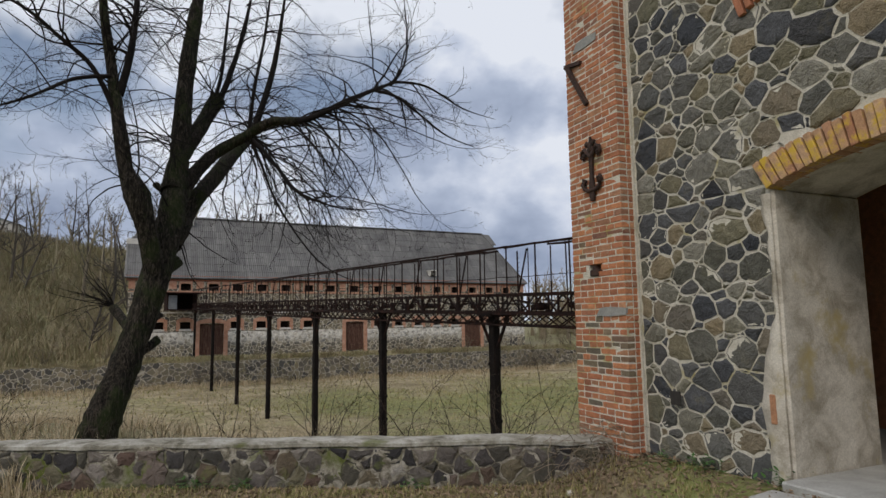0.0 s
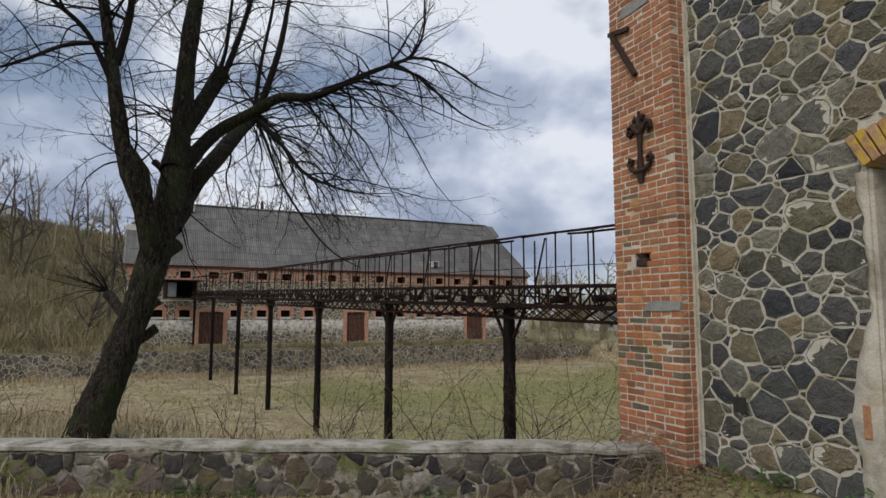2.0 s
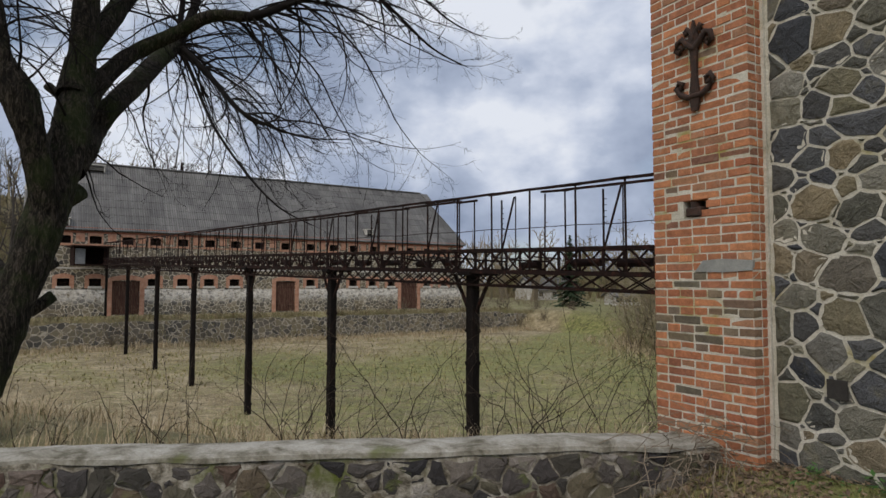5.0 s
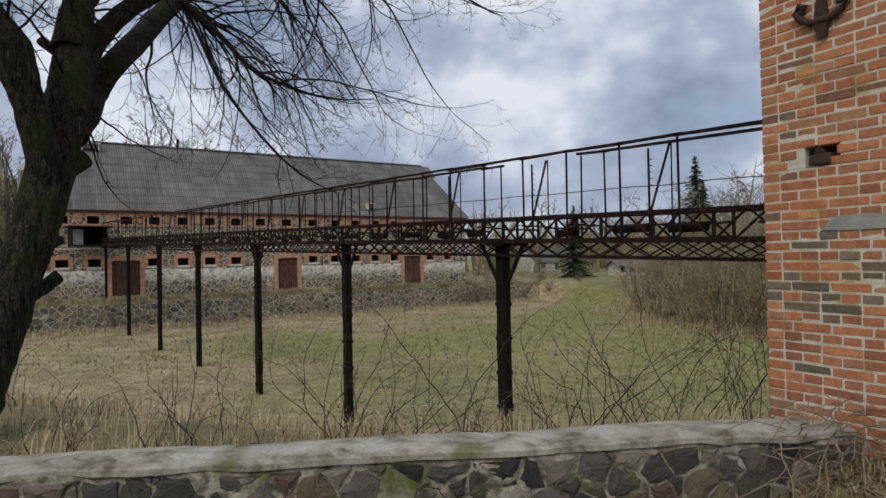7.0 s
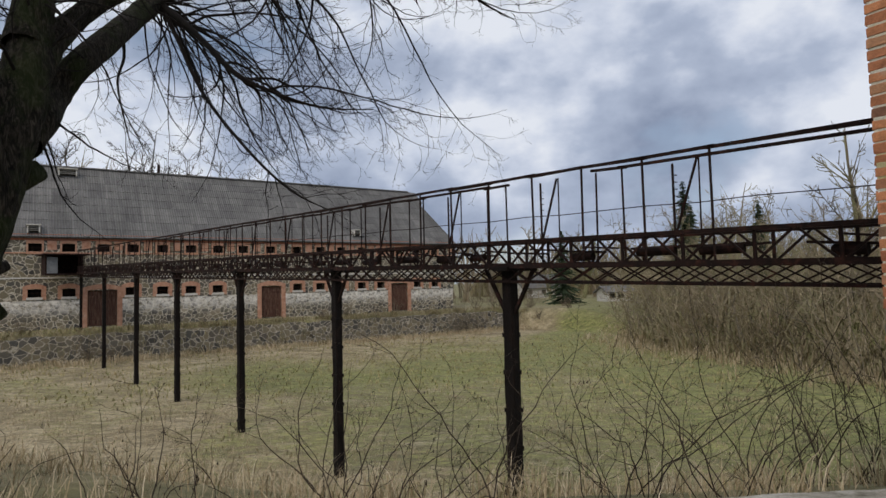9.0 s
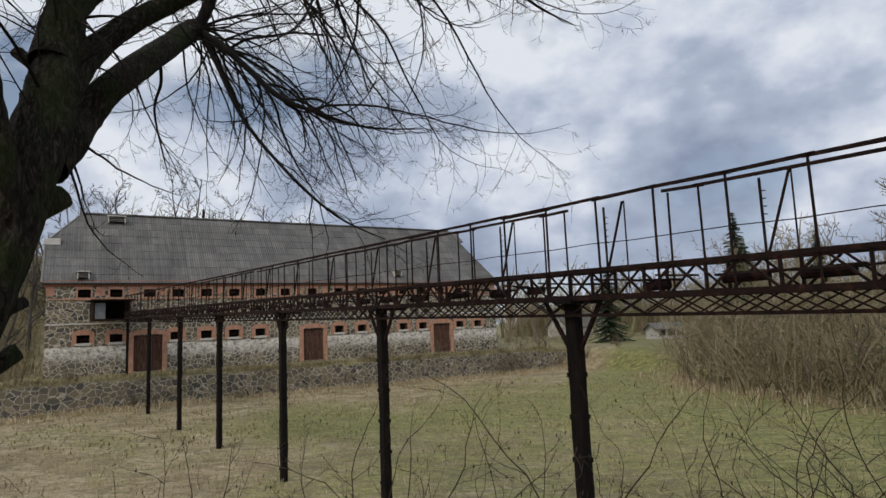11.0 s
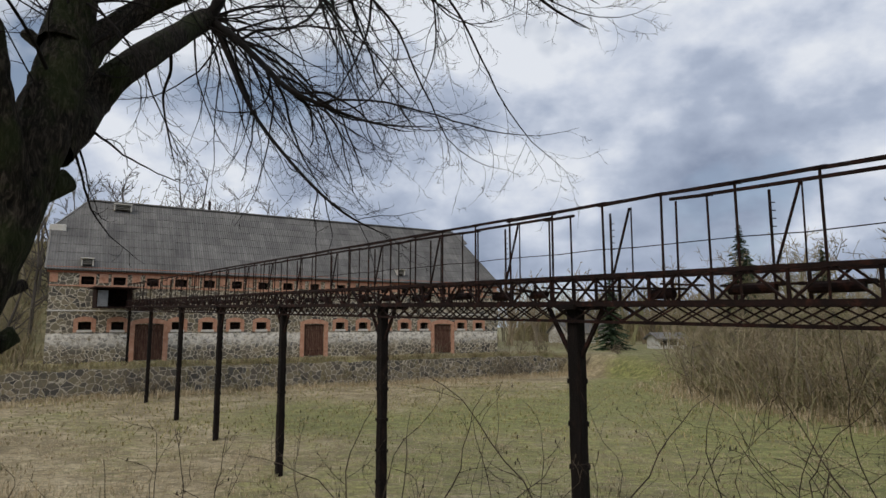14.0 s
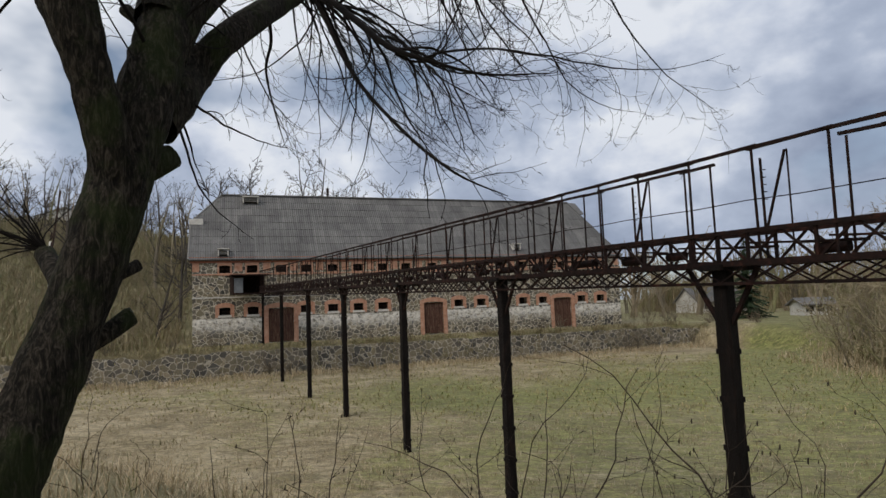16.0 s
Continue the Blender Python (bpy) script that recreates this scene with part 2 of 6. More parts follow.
M_wood_grey = grained("silvered_timber", ((0.3, (0.13, 0.125, 0.115)), (0.7, (0.28, 0.27, 0.25))), 3, 30, stretch=(1, 1, 4))
M_white_wall = grained("white_rendered_wall", ((0.3, (0.5, 0.49, 0.46)), (0.7, (0.7, 0.69, 0.66))), 1, 12)
M_tarp = grained("crumpled_grey_sheet", ((0.3, (0.12, 0.13, 0.14)), (0.7, (0.22, 0.23, 0.24))), 2, 20, rough=0.5)


def bark_material():
    m, n, l, b = material("furrowed_bark")
    v = texco(n, l, (1, 1, 0.22), space="Object")
    vor = n.new("ShaderNodeTexVoronoi")
    vor.inputs["Scale"].default_value = 16
    l.new(v, vor.inputs["Vector"])
    broad = noise_tex(n, l, texco(n, l), 2.0, 5, 0.6)
    ridged = noise_tex(n, l, v, 24, 7, 0.75, 1.2)
    col = ramp(n, l, ridged, ((0.38, (0.004, 0.0035, 0.003)), (0.5, (0.019, 0.016, 0.012)), (0.64, (0.08, 0.067, 0.052))))
    col = mixc(n, l, ramp(n, l, broad, ((0.46, 0.0), (0.6, 0.5))), col, (0.03, 0.044, 0.012))
    l.new(col, b.inputs["Base Color"])
    b.inputs["Specular IOR Level"].default_value = 0.15
    b.inputs["Roughness"].default_value = 0.95
    bump(n, l, b, mixc(n, l, 0.6, vor.outputs["Distance"], ridged), 1.0, 0.05)
    return m


def rubble_material(name, white, scale=2.6):
    """Field-stone masonry seen from afar: stones, pale joints, limewash where white says (local z band)."""
    m, n, l, b = material(name)
    v = texco(n, l, (1, 1, 1.15))
    warp = n.new("ShaderNodeVectorMath")
    warp.operation = "ADD"
    nz = n.new("ShaderNodeTexNoise")
    nz.inputs["Scale"].default_value = 2.2
    l.new(v, nz.inputs["Vector"])
    sc = n.new("ShaderNodeVectorMath")
    sc.operation = "SCALE"
    sc.inputs["Scale"].default_value = 0.25
    l.new(nz.outputs["Color"], sc.inputs[0])
    l.new(v, warp.inputs[0])
    l.new(sc.outputs[0], warp.inputs[1])
    cell, edge = n.new("ShaderNodeTexVoronoi"), n.new("ShaderNodeTexVoronoi")
    edge.feature = "DISTANCE_TO_EDGE"
    for t in (cell, edge):
        t.inputs["Scale"].default_value = scale
        l.new(warp.outputs[0], t.inputs["Vector"])
    tone = n.new("ShaderNodeSeparateColor")
    l.new(cell.outputs["Color"], tone.inputs[0])
    col = ramp(n, l, tone.outputs[0], ((0.0, (0.05, 0.048, 0.045)), (0.3, (0.13, 0.115, 0.09)), (0.55, (0.2, 0.17, 0.11)), (0.8, (0.08, 0.078, 0.07)), (1.0, (0.26, 0.22, 0.15))))
    fine = noise_tex(n, l, v, 14, 5, 0.7)
    col = mixc(n, l, 0.6, col, ramp(n, l, fine, ((0.25, 0.5), (0.75, 1.4))), "MULTIPLY")
    rag = n.new("ShaderNodeMath")
    rag.operation = "MULTIPLY_ADD"
    rag.inputs[1].default_value, rag.inputs[2].default_value = 0.16, -0.08
    l.new(fine, rag.inputs[0])
    dist = n.new("ShaderNodeMath")
    dist.operation = "ADD"
    l.new(edge.outputs["Distance"], dist.inputs[0])
    l.new(rag.outputs[0], dist.inputs[1])
    joint = ramp(n, l, dist.outputs[0], ((0.03, 1.0), (0.07, 0.0)) if white else ((0.02, 1.0), (0.06, 0.0)))
    col = mixc(n, l, joint, col, (0.5, 0.45, 0.36) if white else (0.42, 0.38, 0.31))
    if white:
        sep = n.new("ShaderNodeSeparateXYZ")
        l.new(texco(n, l), sep.inputs[0])
        band = n.new("ShaderNodeMapRange")
        band.interpolation_type = "SMOOTHERSTEP"
        for key, value in (("From Min", white[0] - 0.6), ("From Max", white[0] + 0.8)):
            band.inputs[key].default_value = value
        l.new(sep.outputs[2], band.inputs["Value"])
        band2 = n.new("ShaderNodeMapRange")
        for key, value in (("From Min", white[1]), ("From Max", white[1] + 0.06), ("To Min", 1.0), ("To Max", 0.0)):
            band2.inputs[key].default_value = value
        l.new(sep.outputs[2], band2.inputs["Value"])
        mul = n.new("ShaderNodeMath")
        mul.operation = "MULTIPLY"
        l.new(band.outputs[0], mul.inputs[0])
        l.new(band2.outputs[0], mul.inputs[1])
        mul2 = n.new("ShaderNodeMath")
        mul2.operation = "MULTIPLY"
        l.new(mul.outputs[0], mul2.inputs[0])
        l.new(ramp(n, l, noise_tex(n, l, v, 2.4, 8, 0.75), ((0.4, 0.05), (0.48, 0.55), (0.58, 1.0))), mul2.inputs[1])
        col = mixc(n, l, mul2.outputs[0], col, (0.78, 0.75, 0.69))
    l.new(col, b.inputs["Base Color"])
    b.inputs["Roughness"].default_value = 0.92
    bump(n, l, b, mixc(n, l, 0.5, edge.outputs["Distance"], fine), 0.7, 0.08)
    return m


def roof_material():
    m, n, l, b = material("corrugated_cement_sheet")
    r = n.new("ShaderNodeObjectInfo").outputs["Random"]
    v = worldco(n, l)
    local = texco(n, l)
    wave = n.new("ShaderNodeTexWave")
    wave.inputs["Scale"].default_value = 1.75
    wave.bands_direction = "X"
    l.new(local, wave.inputs["Vector"])
    rows = n.new("ShaderNodeTexNoise")
    rows.inputs["Scale"].default_value = 1.0
    l.new(texco(n, l, (5.0, 0.25, 0.25)), rows.inputs["Vector"])
    big, small = noise_tex(n, l, v, 0.35, 6, 0.65), noise_tex(n, l, v, 7, 5, 0.75)
    col = ramp(n, l, r, ((0.0, (0.11, 0.107, 0.105)), (0.5, (0.13, 0.127, 0.123)), (1.0, (0.155, 0.15, 0.144))))
    col = mixc(n, l, 0.7, col, ramp(n, l, big, ((0.3, 0.6), (0.7, 1.3))), "MULTIPLY")
    col = mixc(n, l, 0.6, col, ramp(n, l, small, ((0.25, 0.5), (0.75, 1.45))), "MULTIPLY")
    col = mixc(n, l, 0.3, col, ramp(n, l, wave.outputs["Fac"], ((0.0, 0.6), (1.0, 1.25))), "MULTIPLY")
    col = mixc(n, l, 0.5, col, ramp(n, l, rows.outputs["Fac"], ((0.35, 0.7), (0.65, 1.3))), "MULTIPLY")
    l.new(col, b.inputs["Base Color"])
    b.inputs["Roughness"].default_value = 0.85
    bump(n, l, b, wave.outputs["Fac"], 0.6, 0.05)
    return m


def ground_material():
    m, n, l, b = material("meadow_and_yard_ground")
    v = worldco(n, l)
    sep = n.new("ShaderNodeSeparateXYZ")
    l.new(v, sep.inputs[0])
    big, mid = noise_tex(n, l, v, 0.075, 5, 0.6, 0.8), noise_tex(n, l, v, 0.55, 6, 0.68, 0.6)
    streak = noise_tex(n, l, worldco(n, l, (1, 2.6, 1)), 1.4, 6, 0.7)
    fine = noise_tex(n, l, v, 22, 5, 0.75)
    straw = ramp(n, l, mid, ((0.3, (0.16, 0.125, 0.068)), (0.48, (0.32, 0.257, 0.15)), (0.7, (0.49, 0.41, 0.275))))
    green = ramp(n, l, streak, ((0.3, (0.105, 0.118, 0.034)), (0.5, (0.205, 0.215, 0.065)), (0.75, (0.38, 0.34, 0.14))))
    # the mown strip towards the track is greener
    gx = n.new("ShaderNodeMapRange")
    for key, value in (("From Min", -16.0), ("From Max", 12.0), ("To Min", -0.07), ("To Max", 0.02)):
        gx.inputs[key].default_value = value
    l.new(sep.outputs[0], gx.inputs["Value"])
    add = n.new("ShaderNodeMath")
    add.operation = "ADD"
    lush = n.new("ShaderNodeAttribute")
    lush.attribute_name = "lush"
    more = n.new("ShaderNodeMath")
    more.operation = "MULTIPLY_ADD"
    more.inputs[1].default_value = 0.22
    l.new(lush.outputs["Fac"], more.inputs[0])
    l.new(gx.outputs[0], more.inputs[2])
    l.new(more.outputs[0], add.inputs[0])
    l.new(mixc(n, l, 0.5, big, streak), add.inputs[1])
    field = mixc(n, l, ramp(n, l, add.outputs[0], ((0.43, 0.0), (0.56, 0.95))), straw, green)
    tuss = noise_tex(n, l, worldco(n, l, (1, 1.8, 1)), 2.6, 6, 0.75)
    field = mixc(n, l, 0.75, field, ramp(n, l, tuss, ((0.32, 0.35), (0.5, 1.0), (0.68, 1.55))), "MULTIPLY")
    thatch = noise_tex(n, l, worldco(n, l, (0.5, 1.5, 1)), 0.9, 7, 0.72, 1.0)
    field = mixc(n, l, ramp(n, l, thatch, ((0.5, 0.0), (0.62, 0.6))), field, (0.16, 0.128, 0.07))
    mottle = noise_tex(n, l, worldco(n, l, (1, 1.6, 1)), 8.0, 5, 0.8)
    field = mixc(n, l, 0.6, field, ramp(n, l, mottle, ((0.36, 0.45), (0.5, 1.05), (0.64, 1.6))), "MULTIPLY")
    yard = ramp(n, l, mid, ((0.34, (0.15, 0.115, 0.07)), (0.46, (0.24, 0.2, 0.11)), (0.58, (0.2, 0.22, 0.065)), (0.7, (0.26, 0.27, 0.09))))
    scrub = ramp(n, l, mid, ((0.3, (0.085, 0.09, 0.034)), (0.5, (0.2, 0.18, 0.085)), (0.7, (0.35, 0.29, 0.165))))
    wild = n.new("ShaderNodeMapRange")
    for key, value in (("From Min", -2.2), ("From Max", 0.6)):
        wild.inputs[key].default_value = value
    l.new(sep.outputs[2], wild.inputs["Value"])
    field = mixc(n, l, wild.outputs[0], field, scrub)
    near = n.new("ShaderNodeMapRange")
    for key, value in (("From Min", 7.6), ("From Max", 9.0)):
        near.inputs[key].default_value = value
    l.new(sep.outputs[1], near.inputs["Value"])
    col = mixc(n, l, near.outputs[0], yard, mixc(n, l, 1.0, field, (0.82, 0.83, 0.82), "MULTIPLY"))
    col = mixc(n, l, 0.6, col, ramp(n, l, fine, ((0.25, 0.5), (0.75, 1.4))), "MULTIPLY")
    l.new(col, b.inputs["Base Color"])
    b.inputs["Roughness"].default_value = 0.97
    bump(n, l, b, mixc(n, l, 0.5, mid, fine), 0.8, 0.06)
    return m


M_bark, M_roof, M_ground = bark_material(), roof_material(), ground_material()
M_rubble = rubble_material("field_stone_masonry", (1.15, 2.05))
M_rubble_dark = rubble_material("dry_field_stone_masonry", None, 2.3)


# ---- builders ----
def obj(name, verts, faces, mat, parent=None, label="", smooth=False):
    me = bpy.data.meshes.new(name)
    me.from_pydata([tuple(map(float, v)) for v in verts], [], faces)
    me.materials.append(mat)
    if smooth:
        me.polygons.foreach_set("use_smooth", [True] * len(me.polygons))
    ob = new(name, me)
    ob.parent = parent
    if label:
        ob["label"] = label
    return ob


def part(name, bm, mat, parent, label="", smooth=False):
    me = bpy.data.meshes.new(name)
    bm.to_mesh(me)
    bm.free()
    me.materials.append(mat)
    if smooth:
        me.polygons.foreach_set("use_smooth", [True] * len(me.polygons))
    ob = new(name, me)
    ob.parent = parent
    if label:
        ob["label"] = label
    return ob


def share(name, me, parent, m):
    """Another object on the same mesh."""
    ob = new(name, me)
    ob.parent = parent
    ob.matrix_basis = m
    return ob


def thing(name, m, label, category, group="", kind=""):
    ob = new(name)
    ob.empty_display_size = 0.2
    ob.matrix_basis = m
    return tagged(ob, label, category, group, kind)


def box(bm, lo, hi, m=None, jit=0.0, bev=0.0):
    vs = [bm.verts.new((x, y, z)) for x in (lo[0], hi[0]) for y in (lo[1], hi[1]) for z in (lo[2], hi[2])]
    for v in vs:
        if jit:
            v.co += Vector((random.uniform(-jit, jit), random.uniform(-jit, jit), random.uniform(-jit, jit)))
        if m is not None:
            v.co = m @ v.co
    fs = [bm.faces.new([vs[i] for i in q]) for q in ((0, 1, 3, 2), (4, 6, 7, 5), (0, 4, 5, 1), (2, 3, 7, 6), (0, 2, 6, 4), (1, 5, 7, 3))]
    if bev:
        bmesh.ops.bevel(bm, geom=list({e for f in fs for e in f.edges}), offset=bev, segments=1, affect="EDGES")
    return bm


def boxed(name, lo, hi, mat, parent, label="", jit=0.0, bev=0.008, m=None):
    return part(name, box(bmesh.new(), lo, hi, m, jit, bev), mat, parent, label)


def bar(bm, a, b, w, h=None, up=(0, 0, 1)):
    """A square-edged bar from a to b."""
    a, b = Vector(a), Vector(b)
    d = (b - a).normalized()
    s = d.cross(Vector(up))
    s = s.normalized() if s.length > 1e-4 else Vector((1, 0, 0))
    t = s.cross(d)
    h = h or w
    vs = [bm.verts.new(p + s * (w / 2 * i) + t * (h / 2 * j)) for p in (a, b) for i, j in ((-1, -1), (1, -1), (1, 1), (-1, 1))]
    for q in ((0, 1, 2, 3), (7, 6, 5, 4), (0, 4, 5, 1), (1, 5, 6, 2), (2, 6, 7, 3), (3, 7, 4, 0)):
        bm.faces.new([vs[i] for i in q])
    return bm


def tubes(paths, sides=5, furrow=0.0):
    """Tapered tubes: each path is a list of (point, radius)."""
    V, F = [], []
    for path in paths:
        k = len(V)
        ns = sides if path[0][1] > 0.012 else 3
        if path[0][1] > 0.06:
            ns = max(sides, 9) if not furrow else sides
        for i, (p, r) in enumerate(path):
            q0, q1 = path[max(i - 1, 0)][0], path[min(i + 1, len(path) - 1)][0]
            d = (q1 - q0).normalized()
            s = d.cross(Vector((0.31, 0.17, 0.93)))
            s = s.normalized() if s.length > 1e-3 else Vector((1, 0, 0))
            t = d.cross(s)
            for j in range(ns):
                a = 2 * math.pi * j / ns
                q = s * math.cos(a) + t * math.sin(a)
                k2 = 1.0 + furrow * (abs(noise.noise((q.x * 5, q.y * 5, p.z * 0.9))) * 1.6 - 0.4 + 0.5 * noise.noise((q.x * 11, q.y * 11, p.z * 2.2))) if furrow else 1.0
                V.append(p + q * (r * k2))
        for i in range(len(path) - 1):
            for j in range(ns):
                F.append((k + i * ns + j, k + i * ns + (j + 1) % ns, k + (i + 1) * ns + (j + 1) % ns, k + (i + 1) * ns + j))
        F.append(tuple(k + (len(path) - 1) * ns + j for j in range(ns)))
    return V, F


def rv(rng, s=1.0):
    return Vector((rng.gauss(0, s), rng.gauss(0, s), rng.gauss(0, s)))


def sprout(rng, p, d, length, r, steps=6, wander=0.25, lift=0.0, tip=0.25):
    """One wandering, tapering shoot."""
    path, d = [(p.copy(), r)], d.normalized()
    for i in range(steps):
        d = (d + rv(rng, wander * 0.5) + Vector((0, 0, lift))).normalized()
        p = p + d * (length / steps)
        path.append((p.copy(), r * (1 - (1 - tip) * (i + 1) / steps)))
    return path


def ramify(rng, path, out, levels, density, ratio=0.55, spread=0.8, lift=0.0, wander=0.25, rmin=0.0025, start=0.15, seg=(5, 4)):
    """Side shoots along a path, and on them again."""
    if levels == 0:
        return
    length = sum((path[i + 1][0] - path[i][0]).length for i in range(len(path) - 1))
    for _ in range(max(2, int(density * length + rng.random()))):
        f = start + (1 - start) * rng.random()
        i = min(int(f * (len(path) - 1)), len(path) - 2)
        g = f * (len(path) - 1) - i
        p = path[i][0].lerp(path[i + 1][0], g)
        r = path[i][1] * (1 - g) + path[i + 1][1] * g
        d = (path[i + 1][0] - path[i][0]).normalized()
        side = d.cross(rv(rng))
        if side.length < 1e-3:
            continue
        way = (d * (1 - spread * 0.5) + side.normalized() * spread * rng.uniform(0.6, 1.1)).normalized()
        ln = length * ratio * rng.uniform(0.5, 1.15) * (1.15 - 0.6 * f)
        child = sprout(rng, p, way, ln, max(rmin, r * rng.uniform(0.45, 0.65)), seg[0] if levels > 1 else seg[1], wander, lift)
        out.append(child)
        ramify(rng, child, out, levels - 1, density * 1.5, ratio, spread, lift, wander, rmin, 0.15, seg)


# ---- lie of the land ----
def sstep(a, b, x):
    t = min(max((x - a) / (b - a), 0.0), 1.0)
    return t * t * (3 - 2 * t)


B0, BA = Vector((-15.5, 59.1, 0)), radians(32)
BW, BN = Vector((math.cos(BA), math.sin(BA), 0)), Vector((math.sin(BA), -math.cos(BA), 0))
TA = radians(38)
TT, TW = Vector((math.sin(TA), -math.cos(TA), 0)), Vector((math.cos(TA), math.sin(TA), 0))
K6 = Vector((0.44, 16.1, 0))
PR, PU, PN = Vector((2.298, 7.517, 0)), Vector((0.5, -0.866, 0)), Vector((-0.866, -0.5, 0))


def low_wall_y(x):
    return 7.58 + 0.1 * x


def height(x, y):
    p = Vector((x, y, 0))
    yard = 0.0 + 0.42 * sstep(0.9, 2.5, x + 0.25 * (y - 7.5)) * (1 - sstep(8.0, 10.0, y)) + 0.045 * min(max(6.6 - y, 0), 7) + 0.03 * noise.noise((x * 0.6, y * 0.6, 0))
    v = -(p - K6).dot(TT)
    field = -3.3 + 0.0125 * min(max(v, -10), 60) + 0.10 * noise.noise((x * 0.12, y * 0.12, 3)) + 0.035 * noise.noise((x * 0.7, y * 0.7, 5))
    s0 = 9.0 + 0.42 * min(max(-2 - x, 0), 6)
    k = sstep(s0, s0 + 8.5, y)
    z = yard * (1 - k) + field * k
    u, fr = (p - B0).dot(BW), (p - B0).dot(BN)
    # the terrace of the barn, held by a wall, and the ramp beside it
    edge = 6.2 + (9.5 * sstep(23.5, 28, u))
    soft = 0.25 + 5.0 * sstep(22.5, 26, u)
    lift = 1 - sstep(edge - soft, edge + 0.02 + soft * 0.9, fr)
    z += (-0.86 + 0.05 * noise.noise((x * 0.3, y * 0.3, 1)) - z) * lift * k
    # earth bank under the thicket
    toe = 14.6 + 0.34 * max(47 - y, 0) + 0.9 * noise.noise((y * 0.15, 2, 2)) + 0.45 * max(y - 52, 0)
    z += 3.2 * sstep(0, 9, x - toe) * k * (1 - lift)
    # wooded hillside beyond the barn
    hill = sstep(4, 95, -fr + max(-24 - u, 0) * 0.9) * (1 - sstep(-10, 40, u))
    z += 19 * hill
    return z


def axis(spans):
    out = []
    for a, b, n in spans:
        out += [a + (b - a) * i / n for i in range(n)]
    return out + [spans[-1][1]]


def make_ground():
    xs = axis(((-3000, -300, 6), (-300, -90, 14), (-90, -40, 25), (-40, -8, 64), (-8, 6, 70), (6, 40, 68), (40, 120, 20), (120, 3000, 8)))
    ys = axis(((-3000, -200, 6), (-200, -14, 10), (-14, 0, 14), (0, 10, 60), (10, 24, 46), (24, 75, 128), (75, 200, 42), (200, 3000, 9)))
    V = [(x, y, height(x, y) if -200 < x < 260 and -60 < y < 330 else height(min(max(x, -200), 260), min(max(y, -60), 330))) for y in ys for x in xs]
    n = len(xs)
    F = [(j * n + i, j * n + i + 1, (j + 1) * n + i + 1, (j + 1) * n + i) for j in range(len(ys) - 1) for i in range(n - 1)]
    ob = obj("ground", V, F, M_ground, smooth=True)
    track = [(31, 106), (21.6, 82), (14.4, 63), (8.7, 50), (4.9, 44), (-0.1, 39), (-6, 37), (-14, 38)]
    lush = ob.data.attributes.new("lush", "FLOAT", "POINT")
    vals = []
    for x, y, z in V:
        g = 0.0
        if -30 < x < 45 and 8 < y < 115:
            p = Vector((x, y))
            for k, (a, b) in enumerate(zip(track, track[1:])):
                a, b = Vector(a), Vector(b)
                t = min(max((p - a).dot(b - a) / (b - a).length_squared, 0), 1)
                d = (p - a.lerp(b, t)).length
                wide = 2.4 + (0, 0, 0, 0.6, 1.4, 2.2, 2.4)[k]
                g = max(g, math.exp(-(d / wide) ** 2) * (1 if k < 5 else 0.6))
            g = max(g, 0.75 * sstep(1, 9, x - 0.1 * y) * (1 - sstep(34, 50, y)))
            fr = (Vector((x, y, 0)) - B0).dot(BN)
            g -= 0.9 * (1 - sstep(8.5, 13.5, fr)) * sstep(5.8, 6.8, fr) * (1 - g)
        vals.append(g)
    lush.data.foreach_set("value", vals)
    return tagged(ob, "uneven meadow and yard of straw-coloured and green grass", "ground", kind="structure")


make_ground()


# ---- stones from a cell pattern ----
def cells(rng, w, h, seeds):
    """Cut a w by h rectangle into one convex cell a seed."""
    out = []
    for i, (sx, sy, sr) in enumerate(seeds):
        poly = [(0, 0), (w, 0), (w, h), (0, h)]
        near = sorted((s for j, s in enumerate(seeds) if j != i), key=lambda s: (s[0] - sx) ** 2 + (s[1] - sy) ** 2)[:18]
        for ox, oy, orad in near:
            dx, dy = ox - sx, oy - sy
            dd = dx * dx + dy * dy
            c = (dd + sr * sr - orad * orad) / 2
            nxt = []
            for a, b in zip(poly, poly[1:] + poly[:1]):
                fa, fb = (a[0] - sx) * dx + (a[1] - sy) * dy - c, (b[0] - sx) * dx + (b[1] - sy) * dy - c
                if fa <= 0:
                    nxt.append(a)
                if (fa < 0) != (fb < 0):
                    t = fa / (fa - fb)
                    nxt.append((a[0] + t * (b[0] - a[0]), a[1] + t * (b[1] - a[1])))
            poly = nxt
            if len(poly) < 3:
                break
        if len(poly) >= 3:
            out.append(poly)
    return out


def scatter(rng, w, h, rlo, rhi, tries=6000, pack=0.75):
    """Seeds of unlike size that keep their distance."""
    seeds = []
    for i in range(tries):
        big = max(0.0, 1 - i / (tries * 0.6))
        r = rlo + (rhi - rlo) * max(0, min(1, big * rng.uniform(0.6, 1.1)))
        x, y = rng.uniform(0, w), rng.uniform(0, h)
        if all((x - a) ** 2 + (y - b) ** 2 > (pack * (r + c)) ** 2 for a, b, c in seeds):
            seeds.append((x, y, r))
    return seeds


